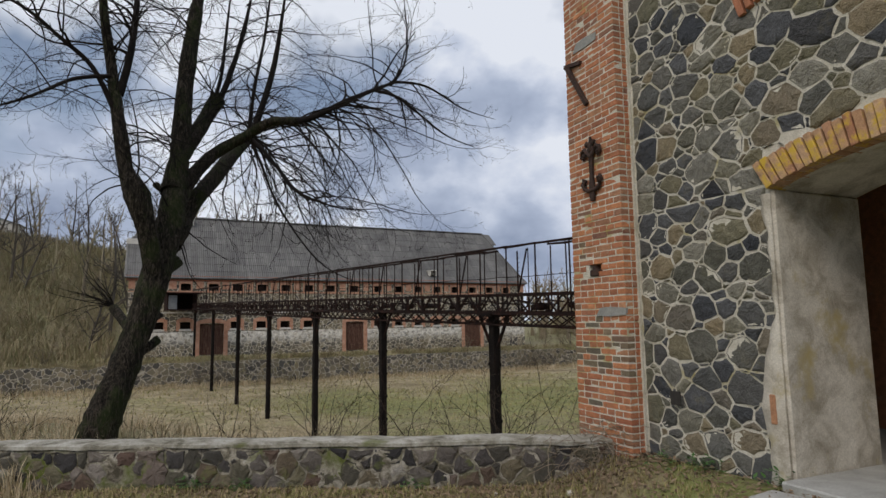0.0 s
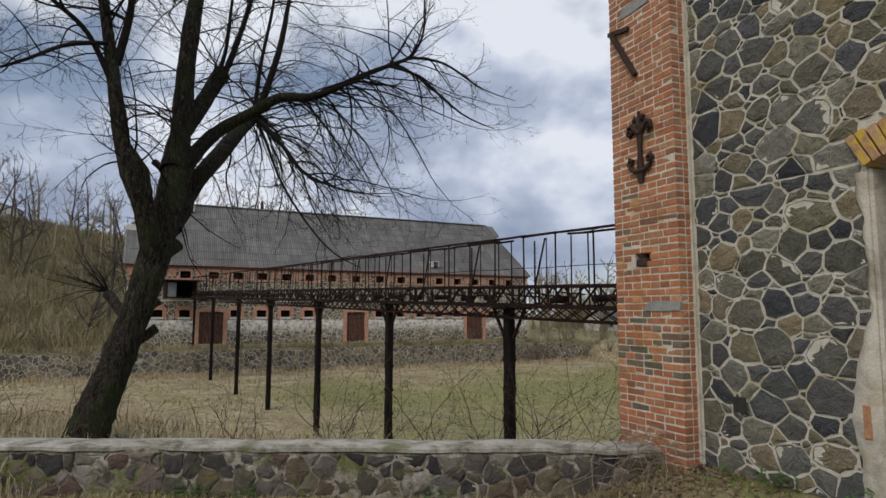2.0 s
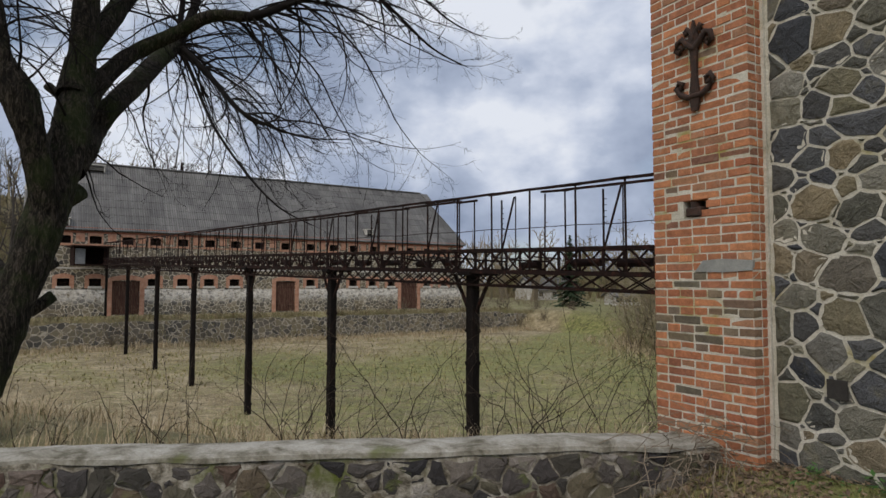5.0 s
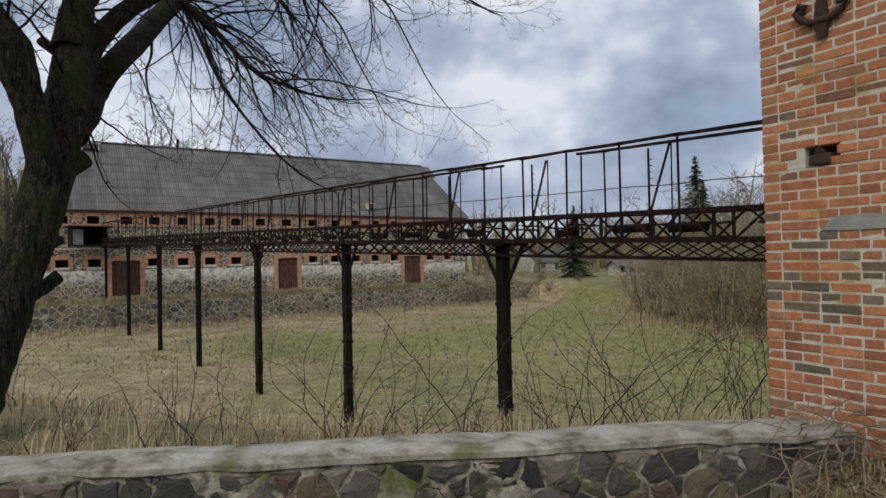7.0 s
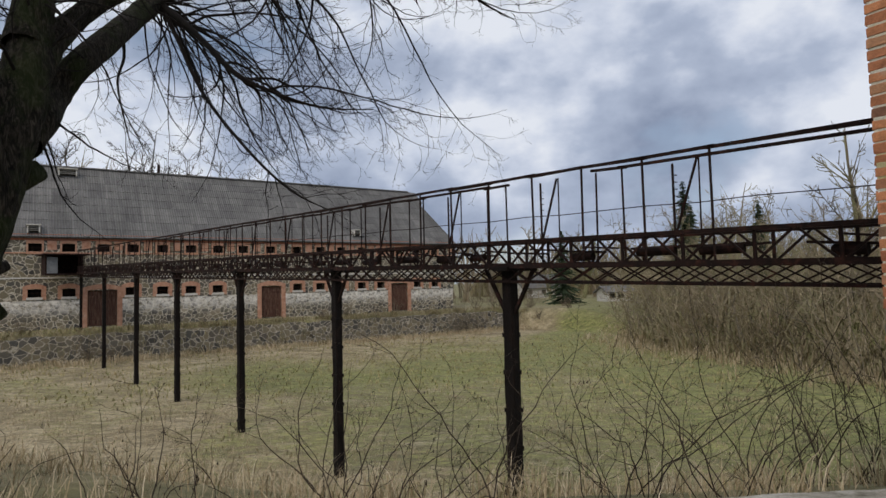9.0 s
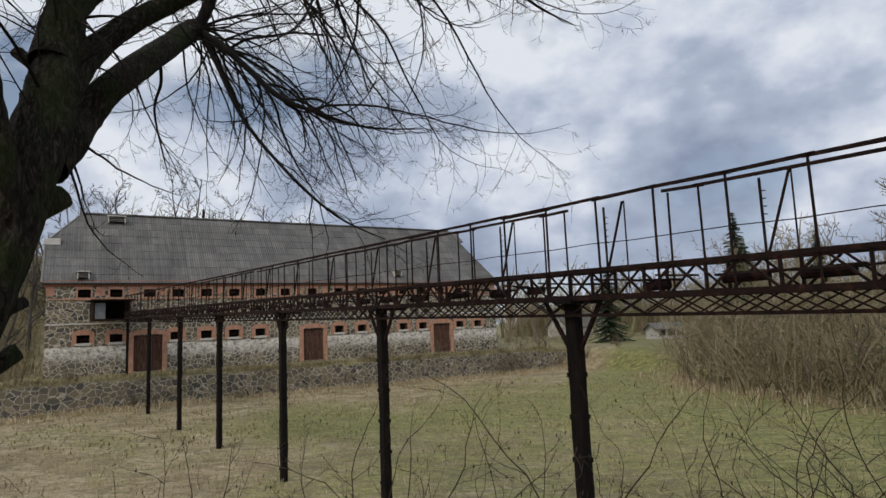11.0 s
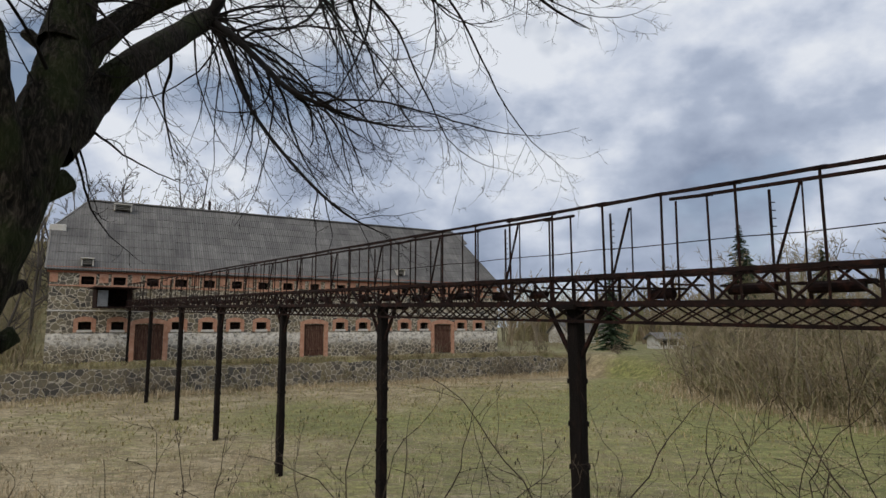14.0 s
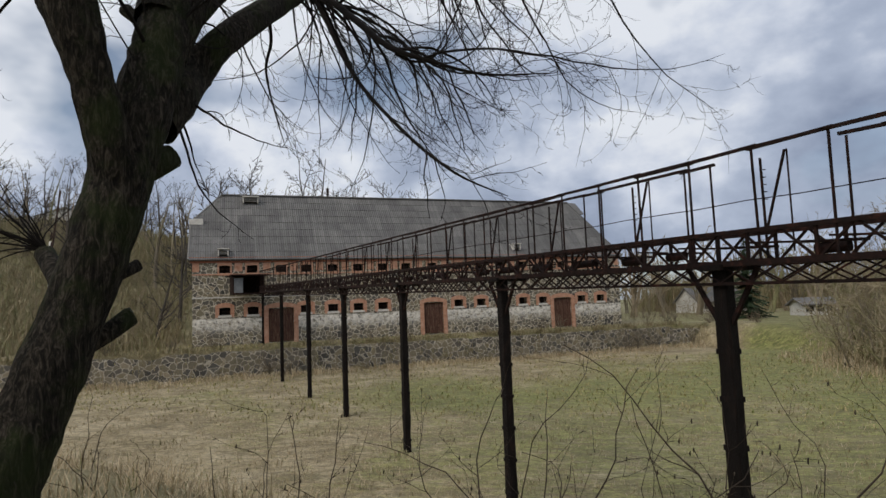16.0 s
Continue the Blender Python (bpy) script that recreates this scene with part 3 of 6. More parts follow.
def stone_mesh(rng, poly, gap, depth, dome, ragged=0.03):
    """A stone with worn edges; local x, z on the wall, y out of it. Returns its middle and mesh."""
    cx, cy = sum(p[0] for p in poly) / len(poly), sum(p[1] for p in poly) / len(poly)
    pts = []
    for a, b in zip(poly, poly[1:] + poly[:1]):
        ln = math.hypot(b[0] - a[0], b[1] - a[1])
        if ln < 0.015:
            continue
        pts += [(a[0] + (b[0] - a[0]) * f, a[1] + (b[1] - a[1]) * f) for f in ((0.05, 0.5, 0.95) if ln > 0.09 else (0.12, 0.88))]
    if len(pts) < 5:
        return None
    size = math.sqrt(sum((p[0] - cx) ** 2 + (p[1] - cy) ** 2 for p in pts) / len(pts))
    if size < gap * 1.9:
        return None
    V, F, n = [], [], len(pts)
    jits = [rng.uniform(-1.2, 0.7) * ragged * size for _ in pts]
    tilt = (rng.uniform(-0.12, 0.12), rng.uniform(-0.12, 0.12))
    for ring, (ins, out) in enumerate(((0.0, -0.05), (0.0, depth * 0.55), (0.012 + size * 0.05, depth * 0.9), (size * 0.4, depth + dome * size))):
        for (x, y), j in zip(pts, jits):
            dx, dy = x - cx, y - cy
            d = math.hypot(dx, dy)
            k = max(0.05, (d - gap - ins + j) / d)
            V.append((dx * k, -(out + (tilt[0] * dx + tilt[1] * dy) * (ring > 1) * 0.5 + (rng.uniform(-0.005, 0.005) if ring > 1 else 0)), dy * k))
    for ring in range(3):
        for i in range(n):
            F.append((ring * n + i, ring * n + (i + 1) % n, (ring + 1) * n + (i + 1) % n, (ring + 1) * n + i))
    V.append((0, -(depth + dome * size * 1.15), 0))
    F += [(3 * n + i, 3 * n + (i + 1) % n, 4 * n) for i in range(n)]
    return (cx, cy), V, F


# ---- barn ----
def barn():
    root = thing("barn", Matrix.Translation((B0.x, B0.y, -0.8)) @ Matrix.Rotation(BA, 4, "Z"), "long stone barn with brick dressings and grey corrugated roof", "barn")
    zb = 0.8  # local z = world z + 0.8
    uL, uR, deep, top = -18.9, 20.6, 11.0, 6.15 + zb
    ups = [-16.5, -14.4, -12.1, -10.05, -7.9, -5.73, -3.57, -1.45, 0.95, 3.4, 5.65, 7.75, 9.9, 12.0, 14.1, 16.2, 18.3]
    lows = [-16.5, -14.35, -10.15, -7.9, -5.75, -3.6, 3.4, 5.6, 7.75, 9.85, 11.95, 16.15, 18.3]
    doors = [(-13.15, -11.15), (0.1, 1.9), (13.1, 15.0)]
    holes = [(u - 0.42, u + 0.42, 4.9 + zb, 5.5 + zb) for u in ups] + [(u - 0.42, u + 0.42, 1.55 + zb, 2.12 + zb) for u in lows] + [(a, b, 0.0, 1.95 + zb) for a, b in doors]

    def pierced(x0, x1, z0, z1, hs, y, t):
        xs = sorted({x0, x1, *(h[0] for h in hs), *(h[1] for h in hs)})
        zs = sorted({z0, z1, *(h[2] for h in hs), *(h[3] for h in hs)})
        V, F, ids = [], [], {}

        def vid(x, yy, z):
            key = (round(x, 4), yy, round(z, 4))
            if key not in ids:
                ids[key] = len(V)
                V.append(key)
            return ids[key]
        full = {}
        for i in range(len(xs) - 1):
            for j in range(len(zs) - 1):
                cx, cz = (xs[i] + xs[i + 1]) / 2, (zs[j] + zs[j + 1]) / 2
                full[i, j] = not any(h[0] < cx < h[1] and h[2] < cz < h[3] for h in hs)
        for (i, j), f in full.items():
            if not f:
                continue
            a, b, c, d = xs[i], xs[i + 1], zs[j], zs[j + 1]
            F.append((vid(a, y, c), vid(b, y, c), vid(b, y, d), vid(a, y, d)))
            F.append((vid(a, y + t, d), vid(b, y + t, d), vid(b, y + t, c), vid(a, y + t, c)))
            for (di, dj), q in (((-1, 0), ((a, c), (a, d))), ((1, 0), ((b, d), (b, c))), ((0, -1), ((b, c), (a, c))), ((0, 1), ((a, d), (b, d)))):
                if not full.get((i + di, j + dj), False):
                    (x1_, z1_), (x2_, z2_) = q
                    F.append((vid(x1_, y, z1_), vid(x2_, y, z2_), vid(x2_, y + t, z2_), vid(x1_, y + t, z1_)))
        return V, F
    V, F = pierced(uL, uR, -0.6, top, holes, 0.0, 0.55)
    obj("wall", V, F, M_rubble, root, "field-stone front wall with patchy limewash")
    ridge_z, half = 12.05 + zb, deep / 2
    for u in (uL, uR):  # a half-hipped gable, and a plain end wall under the full hip
        s = 0.55 if u == uL else -0.55
        hz = top + (ridge_z - top) * 0.52 if u == uL else top + 0.01
        hy = half * 0.52 if u == uL else 1.0
        prof = [(0.56, -0.6), (deep, -0.6), (deep, top), (deep - hy, hz), (hy, hz), (0.56, top)]
        V = [(x, y, z) for x in (u, u + s) for y, z in prof]
        F = [tuple(range(6)), tuple(range(11, 5, -1))] + [(i, i + 6, (i + 1) % 6 + 6, (i + 1) % 6) for i in range(6)]
        obj("gable_wall", V, F, M_rubble, root)
    boxed("back_wall", (uL + 0.56, deep - 0.55, -0.6), (uR - 0.56, deep - 0.01, top), M_rubble, root, bev=0)
    # loft floor and added inner sheet, coloured dark for the unlit rooms
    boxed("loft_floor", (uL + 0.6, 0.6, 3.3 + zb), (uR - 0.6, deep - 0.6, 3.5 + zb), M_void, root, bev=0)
    boxed("interior_shade_sheet", (uL + 0.6, 1.9, -0.5), (uR - 0.6, 2.0, top), M_void, root, "added dark sheet for the unlit barn interior", bev=0)
    # brick dressings
    for i, (z0, z1, out) in enumerate(((5.72 + zb, 5.86 + zb, 0.08), (5.87 + zb, 6.0 + zb, 0.14), (6.01 + zb, 6.17 + zb, 0.2))):
        boxed("cornice", (uL - 0.1 - out, -out, z0), (uR + 0.1 + out, -0.004, z1), M_cornice, root, bev=0.01)
    for z0, z1 in ((4.74 + zb, 4.83 + zb), (2.9 + zb, 3.0 + zb)):
        boxed("string_course", (uL - 0.03, -0.05, z0), (uR + 0.03, -0.004, z1), M_surround if z0 > 4 else M_sill, root, bev=0.005)
    xs = sorted(ups)
    for a, b in zip(xs, xs[1:]):  # brick panels between the upper windows
        boxed("brick_panel", ((a + b) / 2 - 0.3, -0.035, 5.02 + zb), ((a + b) / 2 + 0.3, -0.003, 5.71 + zb), M_surround, root, bev=0.01)
    for u in (uL, uR - 0.5):
        boxed("brick_panel", (u, -0.035, 5.02 + zb), (u + 0.5, -0.003, 5.71 + zb), M_surround, root, bev=0.01)

    def jamb_of(w, z0, z1, side, s):
        a = -w / 2 - side if s < 0 else w / 2
        return box(bmesh.new(), (a, -0.055, z0), (a + side, 0.12, z1 - 0.02))

    def head_of(w, z1, arch, side):
        bm, n, rows = bmesh.new(), 8, []
        for i in range(n + 1):  # segmental head
            x = -w / 2 - side + (w + 2 * side) * i / n
            rise = arch * (1 - (x / (w / 2 + side)) ** 2)
            lo, hi = z1 - 0.05 + rise * 0.45, z1 + 0.2 + rise
            rows.append([bm.verts.new(q) for q in ((x, -0.065, lo), (x, -0.065, hi), (x, 0.12, hi), (x, 0.12, lo))])
        for a, b in zip(rows, rows[1:]):
            for j in range(4):
                bm.faces.new((a[j], b[j], b[(j + 1) % 4], a[(j + 1) % 4]))
        bm.faces.new(rows[0])
        bm.faces.new(rows[-1][::-1])
        return bm
    big = [("lower", u, 1.55 + zb, 2.12 + zb, 0.3, 0.2) for u in lows] + [("upper", u, 4.9 + zb, 5.5 + zb, 0.12, 0.14) for u in ups]
    meshes = {}
    for kind, u, z0, z1, side, arch in big:
        win = new("window")
        win.parent, win.matrix_basis = root, pose(u, 0, 0)
        if kind not in meshes:
            fr = [part("jamb", jamb_of(0.84, z0 - 0.18, z1, side, sg), M_surround, win) for sg in (-1, 1)]
            sill = boxed("sill", (-0.5, -0.09, z0 - 0.2), (0.5, 0.2, z0 - 0.02), M_sill if kind == "lower" else M_surround, win, bev=0.01)
            bm = bmesh.new()
            for x in (-0.42, -0.15, 0.15, 0.4):
                bar(bm, (x, 0.2, z0), (x, 0.2, z1), 0.035)
            bar(bm, (-0.42, 0.2, (z0 + z1) / 2), (0.42, 0.2, (z0 + z1) / 2), 0.035)
            gr = part("window_frame", bm, M_iron, win)
            hd = part("window_head", head_of(0.84, z1, arch, side), M_surround, win)
            meshes[kind] = (fr[0].data, fr[1].data, sill.data, gr.data, hd.data)
        else:
            for nm, me in zip(("jamb", "jamb", "sill", "window_frame", "window_head"), meshes[kind]):
                share(nm, me, win, Matrix())
    for a, b in doors:
        d = new("door")
        d.parent, d.matrix_basis = root, pose((a + b) / 2, 0, 0)
        w = b - a
        for sg in (-1, 1):
            part("jamb", jamb_of(w, -0.3, 1.95 + zb, 0.36, sg), M_surround, d)
        part("door_head", head_of(w, 1.95 + zb, 0.28, 0.36), M_surround, d)
        for k in range(2):
            for i in range(5):
                x = -w / 2 + w * (k * 5 + i) / 10
                boxed("plank", (x + 0.006, 0.14 + random.uniform(0, 0.012), 0.05), (x + w / 10 - 0.006, 0.19, 1.93 + zb), M_door, d, bev=0.006)
        for z in (0.5, 2.2):
            for xa, xb in ((-w / 2 + 0.03, -0.03), (0.03, w / 2 - 0.03)):
                boxed("ledge", (xa, 0.11, z), (xb, 0.138, z + 0.12), M_door, d)
    # roof: a board sheath and overlapping sheets on the front slope
    over, gx = 0.45, 0.3
    slope = math.atan2(ridge_z - top, half)
    run = math.hypot(ridge_z - top, half) + over
    e0 = Vector((0, -over * math.cos(slope), top + 0.12 - over * math.sin(slope)))
    up, nrm = Vector((0, math.cos(slope), math.sin(slope))), Vector((0, -math.sin(slope), math.cos(slope)))
    hip = run * 0.54
    hipin = (run - hip) * 0.62

    def edge_at(f):  # inward step of the verge at f along the slope
        return 0.0 if f < hip else (f - hip) / (run - hip) * hipin

    def edge_full(f):  # the same at the end with a full hip
        return f / run * hipin
    roof = new("roof")
    roof.parent = root
    V, F = [], []
    x0, x1 = uL - gx, uR + gx
    fr = [e0, e0 + up * hip, e0 + up * run]
    bk = [Vector((p.x, deep - p.y, p.z)) for p in fr]
    for q in (fr, bk):
        k = len(V)
        V += [(x0, q[0].y, q[0].z), (x1, q[0].y, q[0].z), (x0, q[1].y, q[1].z), (x1 - edge_full(hip), q[1].y, q[1].z), (x0 + hipin, q[2].y, q[2].z), (x1 - hipin, q[2].y, q[2].z)]
        F += [(k, k + 1, k + 3, k + 2), (k + 2, k + 3, k + 5, k + 4)]
    F += [(2, 4, 10, 8), (1, 7, 9, 3), (3, 9, 11, 5)]
    deck = obj("roof_deck", V, F, M_roof, roof)
    sol = deck.modifiers.new("thick", "SOLIDIFY")
    sol.thickness, sol.offset = 0.1, -1
    rows, cols = 9, 32
    rng = random.Random(4)
    for r in range(rows):
        f0, f1 = run * r / rows, run * (r + 1) / rows + 0.09
        f1 = min(f1, run)
        for c in range(cols):
            a, b = x0 + (x1 - x0) * c / cols, x0 + (x1 - x0) * (c + 1) / cols
            q = []
            for f, x in ((f0, a), (f0, b), (f1, b), (f1, a)):
                x = min(max(x, x0 + edge_at(f)), x1 - edge_full(f))
                q.append(Vector((x, 0, 0)) + e0 + up * f + nrm * (0.05 if f == f0 else 0.025) + nrm * rng.uniform(0, 0.012))
            if (q[1] - q[0]).length < 0.02:
                continue
            V = [tuple(p) for p in q] + [tuple(p - nrm * 0.02) for p in q]
            obj("roof_sheet", V, [(0, 1, 2, 3), (7, 6, 5, 4), (0, 4, 5, 1), (1, 5, 6, 2), (2, 6, 7, 3), (3, 7, 4, 0)], M_roof, roof)
    bm = bmesh.new()
    bar(bm, (x0 + hipin, half, ridge_z + 0.2), (x1 - hipin, half, ridge_z + 0.2), 0.34, 0.1)
    part("ridge_cap", bm, M_roof, root)
    for pa, pb in (((x0, 0), (x0, 1)), ((x0, 1), (x0 + hipin, 2)), ((x1, 0), (x1 - hipin, 2))):
        bm = bmesh.new()
        bar(bm, tuple(Vector((pa[0], 0, 0)) + fr[pa[1]] + nrm * 0.05), tuple(Vector((pb[0], 0, 0)) + fr[pb[1]] + nrm * 0.05), 0.12, 0.1)
        part("verge_board", bm, M_wood_grey if pa[0] == x0 else M_roof, root, "pale grey verge board" if pa[0] == x0 else "")
    # louvred dormers and a skylight
    for u, f, w in ((-14.3, 0.88, 1.3), (-16.6, 0.06, 0.8), (9.5, 0.12, 0.7)):
        vent = new("roof_vent")
        vent.parent = root
        p = Vector((u, 0, 0)) + e0 + up * (run * f)
        vent.matrix_basis = Matrix.Translation(p + Vector((0, -0.25, 0.05)))
        bm = bmesh.new()
        box(bm, (-w / 2, -0.2, -0.1), (-w / 2 + 0.08, 0.5, 0.42))
        box(bm, (w / 2 - 0.08, -0.2, -0.1), (w / 2, 0.5, 0.42))
        box(bm, (-w / 2 - 0.06, -0.3, 0.42), (w / 2 + 0.06, 0.8, 0.5))
        part("casing", bm, M_sill, vent)
        for i in range(3):
            boxed("slat", (-w / 2 + 0.09, -0.15, 0.02 + i * 0.13), (w / 2 - 0.09, -0.1, 0.09 + i * 0.13), M_wood_grey, vent, bev=0.004)
        # dark sheet standing for the shade behind the slats
        boxed("vent_shade_backing", (-w / 2 + 0.09, 0.1, -0.1), (w / 2 - 0.09, 0.14, 0.42), M_void, vent, bev=0)
    # gablet at the head of the full hip
    bm, gxx = bmesh.new(), x1 - hipin
    vs = [bm.verts.new(q) for q in ((gxx - 0.4, half, ridge_z + 0.2), (gxx + 1.0, half, ridge_z + 0.12), (gxx - 0.4, half - 1.35, ridge_z - 1.25), (gxx + 1.2, half - 1.35, ridge_z - 1.25), (gxx - 0.4, half + 1.35, ridge_z - 1.25), (gxx + 1.2, half + 1.35, ridge_z - 1.25))]
    for q in ((0, 1, 3, 2), (0, 4, 5, 1), (1, 5, 3), (2, 3, 5, 4), (0, 2, 4)):
        bm.faces.new([vs[i] for i in q])
    part("gablet", bm, M_roof, root)
    bm = bmesh.new()
    bmesh.ops.create_cone(bm, cap_ends=True, segments=12, radius1=0.13, radius2=0.12, depth=1.3, matrix=Matrix.Translation((-7.2, half + 0.6, ridge_z + 0.5)))
    part("flue", bm, M_rust, root)
    # pale kneeler stone where the hip begins
    q = Vector((x0, 0, 0)) + fr[1]
    boxed("kneeler_stone", (q.x - 0.1, q.y - 0.25, q.z - 0.15), (q.x + 1.0, q.y + 0.5, q.z + 0.35), M_sill, root, jit=0.04, bev=0.03)


barn()


# ---- terrace wall ----
def terrace_wall():
    rng = random.Random(11)
    m = Matrix.Translation((B0.x, B0.y, 0)) @ Matrix.Rotation(BA, 4, "Z")
    n = 160
    V, F = [], []
    us = [-30 + 54.5 * i / n for i in range(n + 1)]
    for u in us:
        p = B0 + BW * u + BN * 6.35
        zt = -1.02 + 0.13 * noise.noise((u * 0.7, 0, 0)) + 0.09 * noise.noise((u * 2.3, 4, 0)) - (0.75 * max(0, noise.noise((u * 0.35, 5, 0))) if u < -20 else 0.0) - 0.3 * sstep(20, 24, u)
        zb = min(height(p.x, p.y), -2.2) - 0.3
        y0 = -6.35 + 0.05 * noise.noise((u * 0.5, 9, 0))
        V += [(u, y0 - 0.1, zb), (u, y0, zt), (u, y0 + 0.55, zt + 0.02), (u, y0 + 0.55, zb)]
    for i in range(n):
        for j in range(4):
            F.append((4 * i + j, 4 * i + 4 + j, 4 * i + 4 + (j + 1) % 4, 4 * i + (j + 1) % 4))
    F += [(0, 1, 2, 3), (4 * n + 3, 4 * n + 2, 4 * n + 1, 4 * n)]
    ob = obj("wall_terrace", V, F, M_rubble_dark)
    ob.matrix_basis = m
    tagged(ob, "low dry field-stone retaining wall below the barn", "retaining wall", kind="structure")


terrace_wall()


# ---- conveyor trestle ----
def deck_z(s):
    return 2.53 - 0.0265 * s


def trestle():
    root = thing("conveyor_trestle", Matrix.Translation((K6.x - 0.25 * TW.x, K6.y - 0.25 * TW.y, 0)) @ Matrix.Rotation(math.atan2(TT.y, TT.x), 4, "Z"), "rusted steel conveyor footbridge on tall columns", "footbridge")
    # local x along the bridge, y to its far side from the path (left of x), z up
    S0, S1, wide = -42.5, 6.2, 0.6
    rng = random.Random(8)
    L = lambda s, y, dz: Vector((s, y, deck_z(s) + dz))
    for y, nm in ((0.0, "near"), (wide, "far")):
        for dz, w, h in ((0.0, 0.08, 0.06), (-0.45, 0.12, 0.085), (-0.74, 0.05, 0.045)):
            bm = bmesh.new()
            bar(bm, L(S0, y, dz), L(S1, y, dz), w, h)
            part("girder_chord", bm, M_rust, root)
        bm, bm2 = bmesh.new(), bmesh.new()
        s, i = S0, 0
        while s < S1 - 0.3:
            e = s + 0.5
            a, b = (0.0, -0.45) if i % 2 else (-0.45, 0.0)
            bar(bm, L(s, y, a), L(e, y, b), 0.035, 0.03)
            if i % 2 == 0:
                bar(bm, L(s, y, 0.0), L(s, y, -0.45), 0.04, 0.04)
            bar(bm2, L(s, y + 0.02, -0.47), L(e, y + 0.02, -0.73), 0.028, 0.02)
            bar(bm2, L(s, y - 0.02, -0.73), L(e, y - 0.02, -0.47), 0.028, 0.02)
            s, i = e, i + 1
        part("lattice_web", bm, M_rust, root)
        part("lower_lattice", bm2, M_rust, root)
        # railing
        posts, s = [], 3.98
        if y:
            s = 3.06
            while s > S0 + 1:
                posts += [s - 0.9, s - 1.45]
                s -= 2.7
        while not y and s > S0:
            posts.append(s + rng.uniform(-0.03, 0.03))
            s -= 1.1
        for s in posts:
            if y and rng.random() < 0.1:
                continue
            bm = bmesh.new()
            lean = rng.uniform(-0.02, 0.02)
            bar(bm, L(s, y, -0.44), L(s + lean, y, 1.15 if not y else 1.16), 0.026 if not y else 0.02, 0.028)
            part("railing_post", bm, M_rust, root)
        ends = sorted(posts) + [S1]
        for a, b in zip(ends, ends[1:]):
            if y and rng.random() < 0.3:
                continue
            bm = bmesh.new()
            bar(bm, L(a - 0.08, y, 1.16 + rng.uniform(-0.025, 0.015) + 0.03 * (y > 0)), L(b + 0.08, y, 1.16 + rng.uniform(-0.025, 0.015) + 0.03 * (y > 0)), 0.05, 0.045)
            part("handrail", bm, M_rust, root)
        bm = bmesh.new()
        if not y:
            bar(bm, L(S0, y + 0.03, 1.18), L(S1, y + 0.03, 1.18), 0.035, 0.03)
            part("top_cable", bm, M_rust, root)
            bm = bmesh.new()
        bm.free()
        if not y:
            run = [(Vector(L(S0 + (S1 - S0) * i / 60, y, 0.42 + 0.012 * math.sin(i * 2.4))), 0.009) for i in range(61)]
            V, F = tubes([run], 4)
            obj("guard_wire", V, F, M_rust, root)
    # thin posts with pegs, and their stays, on the far side
    s = 3.06
    while s > S0:
        bm = bmesh.new()
        bar(bm, L(s, wide, -0.4), L(s, wide, 1.12), 0.03, 0.026)
        for k in range(5):
            bar(bm, L(s, wide, 0.5 + k * 0.11), L(s + 0.07, wide, 0.49 + k * 0.11), 0.014, 0.014)
        part("pegged_post", bm, M_rust, root)
        bm = bmesh.new()
        bar(bm, L(s + 0.03, wide - 0.03, 0.0), L(s + 0.42, wide - 0.03, 1.16), 0.034, 0.026)
        part("stay", bm, M_rust, root)
        bm = bmesh.new()
        bar(bm, L(s + 0.42, wide, -0.3), L(s + 0.43, wide, 1.17), 0.018, 0.018)
        part("thin_post", bm, M_rust, root)
        s -= 2.7
    # cross ties, walkway remains, conveyor idlers
    s = S0
    while s < S1:
        bm = bmesh.new()
        bar(bm, L(s, 0.0, -0.42), L(s, wide, -0.42), 0.07, 0.06)
        part("cross_tie", bm, M_rust, root)
        s += 1.0
    s = 5.5
    while s > S0:
        if rng.random() < 0.8:
            bm = bmesh.new()
            bmesh.ops.create_cone(bm, cap_ends=True, segments=10, radius1=0.075, radius2=0.075, depth=rng.uniform(0.35, 0.75), matrix=Matrix.Translation(L(s, wide * 0.5, -0.3 + rng.uniform(-0.02, 0.05))) @ Matrix.Rotation(radians(90), 4, "Y") @ Matrix.Rotation(rng.uniform(-0.2, 0.2), 4, "X"))
            part("conveyor_idler", bm, M_rust, root, smooth=False)
        bm = bmesh.new()
        a = rng.uniform(-0.08, 0.08)
        bar(bm, L(s - 0.45, 0.3 + a, -0.2), L(s + 0.4, 0.35, -0.22 + a * 0.5), 0.14, 0.035)
        bar(bm, L(s - 0.2, 0.6, -0.15 - a), L(s + 0.5, 0.62 + a, -0.17), 0.1, 0.03)
        part("belt_remnant", bm, M_rust, root)
        s -= rng.uniform(1.0, 1.6)
    # columns
    for s in (-0.08, -6.5, -13.1, -20.2, -27.0, -34.6, -42.0):
        col = new("column")
        col.parent = root
        p = K6 + TT * s + TW * (-0.0)
        ground = height(p.x, p.y) - 0.25
        zt = deck_z(s) - 0.48
        thin = s < -41
        w = 0.125 if not thin else 0.1
        mid = wide * 0.5 - 0.16
        bm = bmesh.new()
        n = 14
        rings = []
        for i in range(n + 1):
            z = ground + (zt - ground) * i / n
            ww = w * (1.0 + 0.06 * rng.uniform(-1, 1))
            rings.append([bm.verts.new((s + x * ww + rng.uniform(-0.008, 0.008), mid + y * ww * 0.8 + rng.uniform(-0.008, 0.008), z)) for x, y in ((-1, -0.8), (-0.8, -1), (0.8, -1), (1, -0.8), (1, 0.8), (0.8, 1), (-0.8, 1), (-1, 0.8))])
